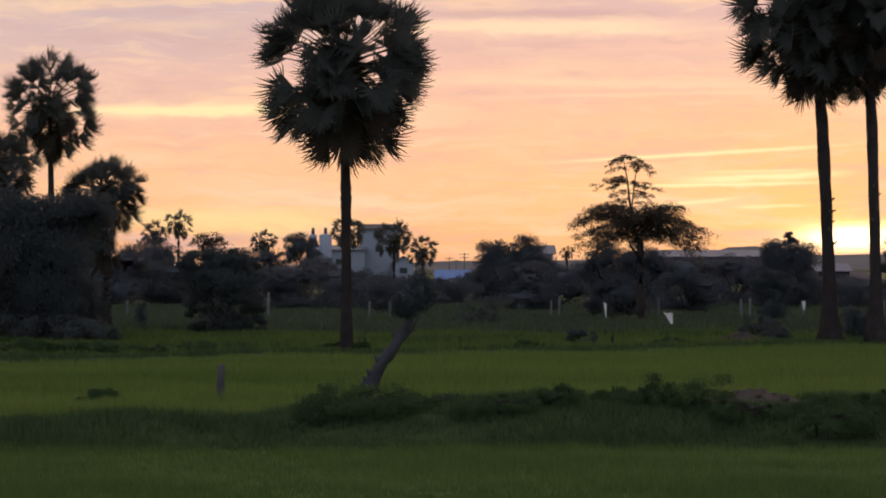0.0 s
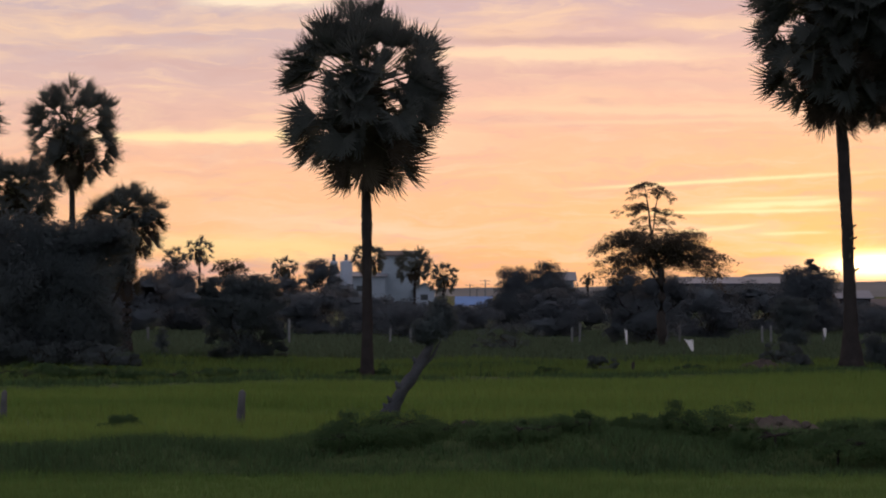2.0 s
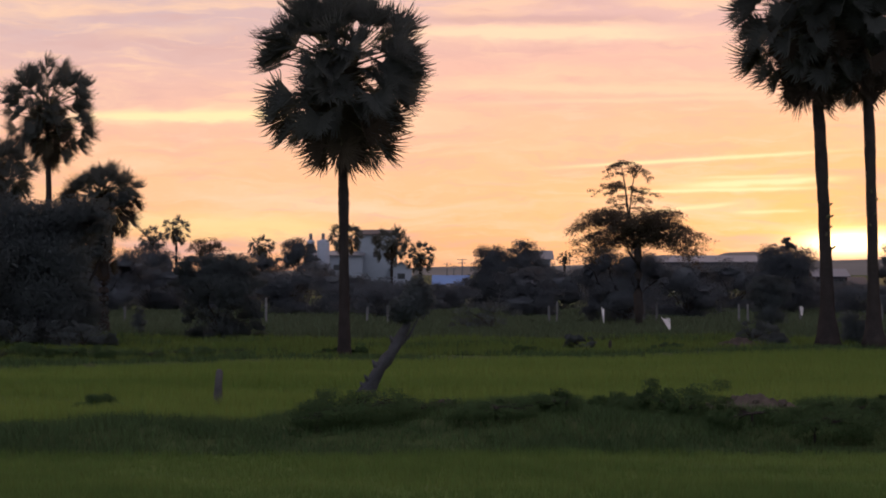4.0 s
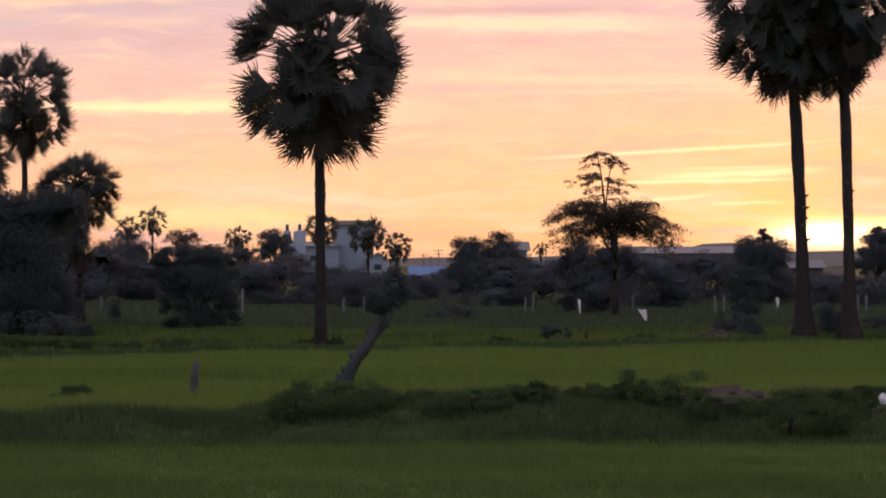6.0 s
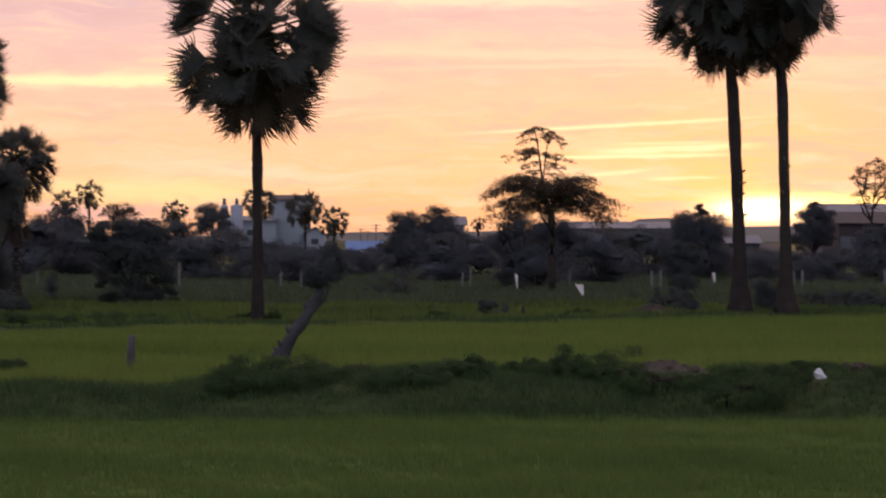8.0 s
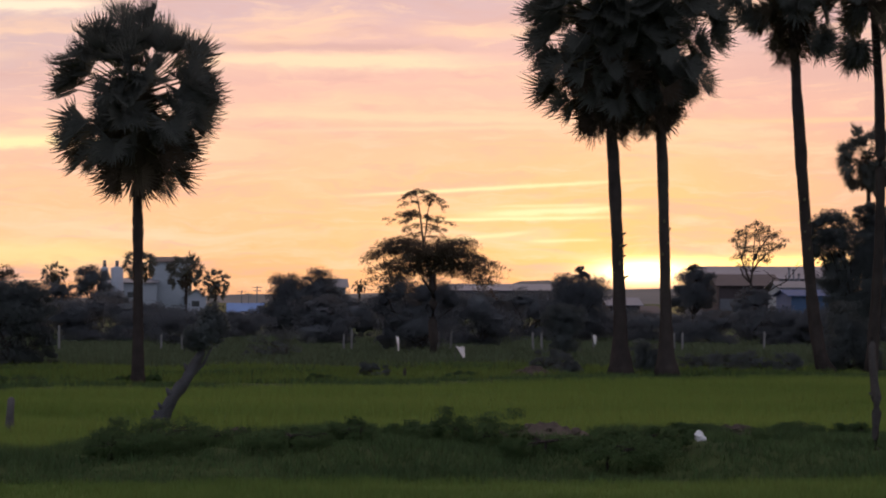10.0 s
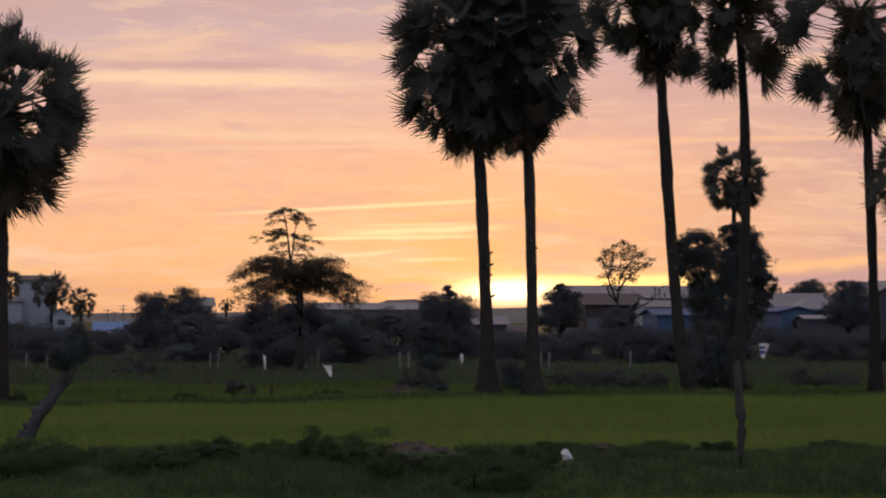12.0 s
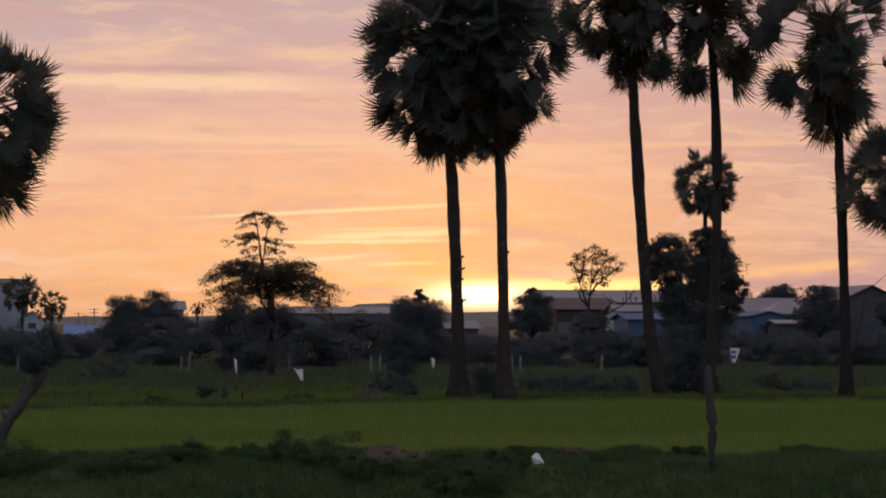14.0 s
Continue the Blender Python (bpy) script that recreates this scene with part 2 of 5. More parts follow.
M = {
    "field": material("field_soil", (0.035, 0.06, 0.014), (0.09, 0.14, 0.028), 0.35, 0.95, 0.4, 9.0, vary=0, gloss=0.06),
    "weedy": material("weedy_soil", (0.022, 0.036, 0.014), (0.055, 0.075, 0.026), 0.5, 0.95, 0.5, 7.0, vary=0, gloss=0.06),
    "rice": material("rice_blade", (0.046, 0.092, 0.024), (0.15, 0.202, 0.056), 0.3, 0.6, 0, 3.0, 0.35, vary=0.16, island=True, gloss=0.06, long=4.0),
    "rice_ripe": material("rice_ripening", (0.08, 0.134, 0.03), (0.18, 0.232, 0.058), 0.11, 0.6, 0, 2.0, 0.4, vary=0.16, island=True, gloss=0.06, long=3.0),
    "rice_far": material("rice_far", (0.07, 0.11, 0.028), (0.125, 0.16, 0.045), 0.10, 0.7, 0, 1.5, 0.35, vary=0.25, island=True, gloss=0.06),
    "weed": material("weed_blade", (0.028, 0.054, 0.024), (0.084, 0.126, 0.05), 0.5, 0.7, 0, 4.0, 0.25, vary=0.35, island=True, gloss=0.06),
    # green lifted towards blue-grey: a little haze is painted into this colour
    "leaf": material("tree_leaf_hazed", (0.102, 0.12, 0.13), (0.126, 0.145, 0.148), 0.8, 0.7, 0, 8.0, 0.5, island=True, gloss=0.02, vary=0.05, rounded=3.0),
    "weed_leaf": material("weed_leaf", (0.05, 0.09, 0.04), (0.088, 0.134, 0.058), 0.8, 0.7, 0, 8.0, 0.5, island=True, vary=0.06, gloss=0.03, rounded=1.2),
    "scrub": material("scrub_grass", (0.05, 0.07, 0.042), (0.09, 0.112, 0.066), 0.4, 0.8, 0, 4.0, 0.25, vary=0.25, island=True, gloss=0.06),
    "leaf_dry": material("dusty_leaf", (0.07, 0.056, 0.044), (0.11, 0.088, 0.066), 0.8, 0.7, 0, 8.0, 0.45, island=True, vary=0.2, gloss=0.1),
    # leaves of the tree line, with the pale blue of haze put into their colour
    "leaf_far_hazed": material("far_leaf_hazed", (0.110, 0.126, 0.147), (0.138, 0.152, 0.172), 0.25, 0.8, 0, 3.0, 0.5, island=True, gloss=0.02, vary=0.04, rounded=3.4),
    "frond": material("palm_frond", (0.064, 0.07, 0.067), (0.094, 0.1, 0.091), 1.5, 0.9, 0, 14.0, 0.4, gloss=0.0, vary=0.15),
    "frond_dead": material("dead_frond", (0.03, 0.024, 0.017), (0.065, 0.05, 0.034), 1.5, 0.8, 0, 14.0, 0.1, vary=0.3, gloss=0.1),
    "petiole": material("petiole", (0.05, 0.05, 0.025), (0.09, 0.08, 0.04), 2.0, 0.6, 0, 20.0, vary=0.3),
    "palm_bark": material("palm_bark", (0.02, 0.017, 0.017), (0.046, 0.039, 0.037), 2.2, 0.9, 0.8, 18.0, vary=0.15, stain=0.5, gloss=0.05),
    "bark": material("tree_bark", (0.024, 0.021, 0.02), (0.055, 0.047, 0.043), 2.5, 0.9, 0.8, 20.0, vary=0.2, gloss=0.1),
    "old_wood": material("weathered_wood", (0.048, 0.047, 0.049), (0.115, 0.11, 0.11), 3.0, 0.9, 0.8, 30.0, vary=0.15, stain=0.4, gloss=0.1),
    "grey_bark": material("grey_bark", (0.022, 0.021, 0.022), (0.075, 0.07, 0.069), 3.0, 0.95, 1.0, 22.0, vary=0.1, stain=0.6, gloss=0.05),
    "stump_bark": material("stump_bark", (0.028, 0.029, 0.034), (0.09, 0.091, 0.103), 3.0, 0.95, 1.0, 22.0, vary=0.1, stain=0.5, gloss=0.05),
    "concrete": material("concrete_post", (0.10, 0.10, 0.108), (0.19, 0.188, 0.19), 2.0, 0.9, 0.4, 30.0, vary=0.2, stain=0.3),
    "cloth": material("white_cloth", (0.72, 0.74, 0.80), (0.85, 0.86, 0.90), 2.0, 0.7, 0.2, 15.0, 0.35, vary=0.05),
    "blue_print": material("blue_print", (0.08, 0.16, 0.42), (0.12, 0.22, 0.5), 3.0, 0.7, 0, 15.0, vary=0.05),
    "earth": material("bare_earth", (0.046, 0.038, 0.033), (0.098, 0.08, 0.068), 1.5, 0.95, 0.8, 12.0, vary=0.1, gloss=0.1),
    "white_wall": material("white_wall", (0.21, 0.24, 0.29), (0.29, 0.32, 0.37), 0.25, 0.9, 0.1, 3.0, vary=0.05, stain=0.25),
    "dark_wall": material("dark_wall", (0.042, 0.044, 0.055), (0.066, 0.069, 0.085), 0.3, 0.9, 0.1, 3.0, vary=0.05, stain=0.3),
    "grey_wall": material("grey_wall", (0.075, 0.08, 0.10), (0.12, 0.127, 0.155), 0.3, 0.9, 0.1, 3.0, vary=0.05, stain=0.3),
    "brown_wall": material("brown_wall", (0.034, 0.028, 0.033), (0.055, 0.045, 0.05), 0.3, 0.9, 0.1, 3.0, vary=0.05, stain=0.3),
    "blue_wall": material("blue_wall", (0.034, 0.062, 0.135), (0.05, 0.088, 0.18), 0.3, 0.7, 0.1, 3.0, vary=0.05, stain=0.2),
    "roof": material("metal_roof", (0.088, 0.094, 0.117), (0.135, 0.143, 0.172), 0.4, 0.5, 0.2, 4.0, vary=0.08, metal=0.2, stain=0.25),
    "pale_roof": material("pale_roof", (0.125, 0.134, 0.163), (0.18, 0.19, 0.226), 0.4, 0.5, 0.2, 4.0, vary=0.06, metal=0.2, stain=0.25),
    "roof_red": material("faded_roof", (0.04, 0.031, 0.034), (0.066, 0.053, 0.055), 0.4, 0.7, 0.2, 4.0, vary=0.08, stain=0.25),
    "blue_roof": material("blue_roof", (0.05, 0.10, 0.30), (0.08, 0.17, 0.42), 0.4, 0.6, 0.2, 4.0, vary=0.05, stain=0.15),
    "glass": material("window_pane", (0.03, 0.035, 0.04), (0.06, 0.065, 0.07), 0.8, 0.15, 0, 6.0, vary=0.1),
    "hill": material("hill_scrub", (0.10, 0.10, 0.10), (0.18, 0.17, 0.16), 0.004, 0.95, 0, 0.05, vary=0, gloss=0.06),
}


# ---------------------------------------------------------------- building blocks
def mesh_of(name, verts, faces, mats, smooth=False, which=None):
    me = bpy.data.meshes.new(name)
    me.from_pydata([tuple(v) for v in verts], [], [tuple(f) for f in faces])
    for m in mats:
        me.materials.append(m)
    if which is not None:
        me.polygons.foreach_set("material_index", np.asarray(which, dtype=np.int32))
    if smooth:
        me.polygons.foreach_set("use_smooth", np.ones(len(me.polygons), dtype=bool))
    me.update()
    return me


def triangles(name, verts, mat):
    """A mesh of loose triangles, three rows of verts each."""
    verts = np.asarray(verts, dtype=np.float32).reshape(-1, 3)
    count = len(verts) // 3
    me = bpy.data.meshes.new(name)
    me.vertices.add(len(verts))
    me.vertices.foreach_set("co", verts.ravel())
    me.loops.add(len(verts))
    me.loops.foreach_set("vertex_index", np.arange(len(verts), dtype=np.int32))
    me.polygons.add(count)
    me.polygons.foreach_set("loop_start", np.arange(0, len(verts), 3, dtype=np.int32))
    me.materials.append(mat)
    me.update(calc_edges=True)
    return me


def part(name, data, mat, parent, label=""):
    """One mesh object under a thing or a part."""
    if isinstance(data, bmesh.types.BMesh):
        me = bpy.data.meshes.new(name)
        data.to_mesh(me)
        data.free()
        data = me
    if mat is not None and not data.materials:
        data.materials.append(mat)
    ob = new(name, data)
    ob.parent = parent
    return tagged(ob, label)


def thing(name, x, y, z, label, category, group="", turn=0.0):
    ob = new(name)
    ob.empty_display_size = 0.3
    ob.matrix_basis = pose(x, y, z, 0, 0, turn)
    return tagged(ob, label, category, group)


def tube(bm, points, radii, sides=8, caps=True, rough=0.0, rng=None):
    """A tapered, slightly uneven tube along points."""
    rings = []
    for i, (p, r) in enumerate(zip(points, radii)):
        a, b = Vector(points[max(i - 1, 0)]), Vector(points[min(i + 1, len(points) - 1)])
        q = (b - a).to_track_quat("Z", "Y")
        ring = []
        for k in range(sides):
            w = 2 * math.pi * k / sides
            rr = r * (1 + (rng.uniform(-rough, rough) if rng else 0))
            ring.append(bm.verts.new(Vector(p) + q @ Vector((rr * math.cos(w), rr * math.sin(w), 0))))
        rings.append(ring)
    for lo, hi in zip(rings, rings[1:]):
        for k in range(sides):
            f = bm.faces.new((lo[k], lo[(k + 1) % sides], hi[(k + 1) % sides], hi[k]))
            f.smooth = True
    if caps:
        bm.faces.new(list(reversed(rings[0])))
        bm.faces.new(rings[-1])


def box(bm, x0, x1, y0, y1, z0, z1, bevel=0.0):
    vs = [bm.verts.new((x, y, z)) for z in (z0, z1) for y in (y0, y1) for x in (x0, x1)]
    fs = [bm.faces.new([vs[i] for i in q]) for q in ((0, 2, 3, 1), (4, 5, 7, 6), (0, 1, 5, 4), (2, 6, 7, 3), (0, 4, 6, 2), (1, 3, 7, 5))]
    if bevel:
        bmesh.ops.bevel(bm, geom=list({e for f in fs for e in f.edges}), offset=bevel, segments=2, affect="EDGES")


# ---------------------------------------------------------------- the land
def smooth(a, b, v):
    s = np.clip((np.asarray(v, dtype=float) - a) / (b - a), 0, 1)
    return s * s * (3 - 2 * s)


def field_end(x):
    """The far edge of the bright paddy, where a low bank runs."""
    return np.interp(x, [-60, -14, -4, 4, 12, 18, 29, 45, 80], [84, 90, 98, 101, 108, 113, 113.5, 112, 110])


def bank_front(x):
    return np.interp(x, [-40, -8, 0, 10, 20], [47.5, 48.0, 48.5, 48.5, 48.0])


def bank_depth(x):
    """How far the rank weeds of the near bank reach back."""
    return np.interp(x, [-12, -3.5, -1, 20], [4.6, 5.6, 11.5, 12.5])


def sunk(y):
    """How far the paddies lie below the far land."""
    return 0.23 * (1 - smooth(200, 300, np.asarray(y, dtype=float)))


def land(x, y):
    """Height of the ground."""
    x, y = np.asarray(x, dtype=float), np.asarray(y, dtype=float)
    wave = 0.5 + 0.25 * np.sin(x * 0.9 + 0.7) + 0.18 * np.sin(x * 2.3 + y * 0.5) + 0.1 * np.sin(x * 5.1 + y * 1.7)
    near = bank_front(x)
    ridge = smooth(near, near + 3.0, y) * (1 - smooth(near + 7.0, near + 14, y))
    z = ridge * (0.25 + 0.3 * wave) * np.interp(x, [-10, -3, 1], [0.5, 0.7, 1.0])
    far = field_end(x)
    z = z + smooth(far - 0.4, far + 1.0, y) * (1 - smooth(far + 3, far + 8, y)) * (0.04 + 0.10 * wave)
    z = z + 0.05 * (wave - 0.5) * smooth(110, 130, y) * (1 - smooth(900, 1500, y))
    # the road's shoulder at the foot of the viewpoint
    z = z + 1.33 * (1 - smooth(2.0, 7.0, y)) * smooth(-40, -4, y)
    return z - sunk(y)


def make_ground():
    xs = np.concatenate([[-5000, -2500, -1200, -600, -300, -160, -100, -70, -50], np.arange(-36, 64.1, 0.8), [72, 90, 120, 180, 320, 600, 1200, 2500, 5000]])
    ys = np.concatenate([[-3000, -1000, -300, -80, -30, -10], np.arange(-2, 34, 2.0), np.arange(34, 64, 0.6), np.arange(64, 88, 1.5),
                         np.arange(88, 126, 0.6), np.arange(126, 220, 3.0), [230, 260, 300, 360, 450, 600, 900, 1400, 2200, 3400, 4900]])
    gx, gy = np.meshgrid(xs, ys)
    gz = land(gx, gy)
    verts = np.stack([gx.ravel(), gy.ravel(), gz.ravel()], 1)
    w = len(xs)
    faces, which = [], []
    for j in range(len(ys) - 1):
        for i in range(w - 1):
            a = j * w + i
            faces.append((a, a + 1, a + w + 1, a + w))
            cx, cy = (xs[i] + xs[i + 1]) / 2, (ys[j] + ys[j + 1]) / 2
            near, far = bank_front(cx), field_end(cx)
            which.append(1 if (near < cy < near + 13) or (far - 0.5 < cy < far + 6) or cy > 165 or cy < 9 else 0)
    ob = new("ground", mesh_of("ground", verts, faces, [M["field"], M["weedy"]], True, which))
    tagged(ob, "flat farmland of paddies and weedy earth banks", "ground", kind="structure")


make_ground()


def blades(rng, px, py, pz, tall, wide, count, lean):
    """Upright blades of grass, count to a tuft, one triangle each."""
    n = len(px)
    px, py, pz = (np.repeat(v, count) for v in (px, py, pz))
    tall = np.repeat(tall, count) * rng.uniform(0.6, 1.15, n * count)
    px = px + rng.normal(0, 0.06, n * count)
    py = py + rng.normal(0, 0.06, n * count)
    turn = rng.uniform(0, 2 * np.pi, n * count)
    hw = wide * rng.uniform(0.6, 1.3, n * count) / 2
    tip = rng.uniform(0, 2 * np.pi, n * count)
    off = tall * lean * rng.uniform(0.1, 1.0, n * count)
    v = np.empty((n * count, 3, 3), dtype=np.float32)
    v[:, 0] = np.stack([px - hw * np.cos(turn), py - hw * np.sin(turn), pz - 0.03], 1)
    v[:, 1] = np.stack([px + hw * np.cos(turn), py + hw * np.sin(turn), pz - 0.03], 1)
    v[:, 2] = np.stack([px + off * np.cos(tip), py + off * np.sin(tip), pz + tall], 1)
    return v


def in_view(rng, y0, y1, per_m2):
    """Loose points of the land in the wedge that the view sweeps."""
    area = 0.5 * (y1 * y1 - y0 * y0) * 0.50
    n = int(area * per_m2)
    y = np.sqrt(rng.uniform(y0 * y0, y1 * y1, n))
    return y * rng.uniform(-0.19, 0.31, n), y


def sow(name, seed, y0, y1, per_m2, tall, wide, count, lean, mat, keep, label, category):
    rng = np.random.default_rng(seed)
    x, y = in_view(rng, y0, y1, per_m2)
    ok = keep(x, y)
    x, y = x[ok], y[ok]
    patch = 0.8 + 0.2 * np.sin(x * 0.7 + 1.3 * np.sin(y * 0.45)) + 0.12 * np.sin(x * 2.9 + y * 1.1)
    v = blades(rng, x, y, land(x, y), tall * patch, wide, count, lean)
    tagged(new(name, triangles(name, v, mat)), label, category, kind="stuff")


# bare heaps of dug earth on the near bank: x, y, half width
HEAPS = [(5.878, 57.0, 0.95), (9.829, 58.5, 0.75), (14.338, 59.0, 0.95), (0.011, 58.0, 0.4)]


def off_heaps(x, y):
    """True where no heap stands or is hidden behind tall weeds."""
    ok = np.ones(len(x), dtype=bool)
    for hx, hy, w in HEAPS + [(8.148, 52.0, 0.2)]:
        ok &= ~((np.abs(x - hx * y / hy) < w) & (y > hy - (2.2 if w > 0.3 else 0.9)) & (y < hy + 1))
    return ok


def rough_edge(x):
    return 0.5 * np.sin(x * 1.7) + 0.4 * np.sin(x * 4.3 + 1)


def clump_noise(x, y, s):
    return np.sin(x * s + 2.1 * np.sin(y * s * 0.7)) + np.sin(y * s * 1.3 + 1.7 * np.sin(x * s * 0.6) + 1.0) + 0.7 * np.sin(x * s * 2.7 + y * s * 2.2)


sow("rice", 1, 29, 48.6, 60, 0.17, 0.014, 7, 0.7, M["rice"], lambda x, y: y < bank_front(x) + 0.2,
    "young green rice growing thick in the near paddy", "rice")
sow("rice", 2, 50, 115, 20, 0.30, 0.026, 5, 0.6, M["rice_ripe"], lambda x, y: (y > bank_front(x) + bank_depth(x) - 0.6) & (y < field_end(x)),
    "yellow-green rice of the middle paddy", "rice")
sow("rice", 3, 86, 142, 8, 0.34, 0.045, 5, 0.5, M["rice_far"], lambda x, y: (y > field_end(x) + 3.5) & (y < 134 + 2.5 * clump_noise(x, y, 0.2)),
    "darker green rice beyond the low bank", "rice")
sow("weeds", 4, 47, 64, 60, 0.23, 0.02, 6, 1.0, M["weed"], lambda x, y: (y > bank_front(x) - 0.1) & (y < bank_front(x) + bank_depth(x) + rough_edge(x)) & off_heaps(x, y),
    "dark rank weeds on the near bank", "weeds")
sow("weeds", 5, 82, 122, 16, 0.26, 0.04, 5, 0.7, M["weed"], lambda x, y: (y > field_end(x) - 0.3) & (y < field_end(x) + 4.5) & (clump_noise(x, y, 0.5) > -0.9),
    "dark weeds along the far bank of the paddy", "weeds")
sow("weeds", 6, 126, 225, 4, 0.45, 0.09, 5, 0.9, M["scrub"], lambda x, y: y > 133 + 2.5 * clump_noise(x, y, 0.2),
    "dull rank grass and scrub before the tree line", "weeds")
sow("weeds", 7, 96, 140, 9, 0.42, 0.05, 5, 0.7, M["weed"], lambda x, y: (y > field_end(x) + 3) & (clump_noise(x, y, 0.33) > 1.35),
    "dark clumps of weeds in the far paddy", "weeds")


# ---------------------------------------------------------------- palms
def fan(seed, reach, segments, span, fold, droop):
    """A pleated fan blade; it spreads along +x from its hub."""
    rng = random.Random(seed)
    verts, faces = [(0, 0, 0)], []
    half = span / segments / 2

    def at(r, a):
        s = r / reach
        z = -fold * abs(math.sin(a)) * r - droop * s * s * reach
        return (r * math.cos(a), r * math.sin(a) * (1 - 0.25 * fold), z)

    for i in range(segments):
        a = -span / 2 + span * (i + 0.5) / segments + rng.uniform(-0.25, 0.25) * half
        out = reach * (0.74 + 0.26 * math.cos(a * 0.55)) * rng.uniform(0.8, 1.12)
        web = reach * (0.74 + 0.26 * math.cos(a * 0.55)) * rng.uniform(0.46, 0.6)
        splay = rng.uniform(-0.7, 0.7) * half
        b = len(verts)
        verts += [at(web, a - half), at(web, a), at(web, a + half), at(out * 0.8, a + splay * 0.6 - half * 0.36), at(out * 0.8, a + splay * 0.6 + half * 0.36)]
        x, y, z = at(out, a + splay)
        verts.append((x, y, z - rng.uniform(-0.06, 0.2) * reach))
        x, y, z = verts[b + 1]
        verts[b + 1] = (x, y, z + 0.02 * reach)
        faces += [(0, b, b + 1), (0, b + 1, b + 2), (b, b + 3, b + 1), (b + 1, b + 4, b + 2), (b + 1, b + 3, b + 5, b + 4)]
    return verts, faces


FROND_KINDS = {}


def frond_kind(k, reach, segments, wide):
    """Shared meshes of one frond: a fan blade that spreads along +x from its hub, green and withered, and a stalk one unit long."""
    key = (k, reach, segments, wide)
    if key not in FROND_KINDS:
        rng = random.Random(k * 7 + 1)
        verts, faces = fan(k, reach, segments, radians(rng.uniform(200, 265)), rng.uniform(0.15, 0.7), rng.uniform(0.02, 0.22))
        blade = mesh_of("frond", [(x, y * wide, z) for x, y, z in verts], faces, [M["frond"]])
        dead = blade.copy()
        dead.materials[0] = M["frond_dead"]
        bm = bmesh.new()
        tube(bm, [(0, 0, 0), (0.5, 0, 0.03), (1, 0, 0)], [0.042, 0.024, 0.017], 4)
        stem = bpy.data.meshes.new("petiole")
        bm.to_mesh(stem)
        bm.free()
        stem.materials.append(M["petiole"])
        FROND_KINDS[key] = (blade, dead, stem)
    return FROND_KINDS[key]


def leaf_stub():
    """The stub of an old leaf stalk, one unit long."""
    bm = bmesh.new()
    tube(bm, [(0, 0, 0), (0.55, 0, 0.01), (1, 0, 0.03)], [0.10, 0.075, 0.04], 5)
    me = bpy.data.meshes.new("leaf_base")
    bm.to_mesh(me)
    bm.free()
    me.materials.append(M["petiole"])
    return me


STUB = leaf_stub()


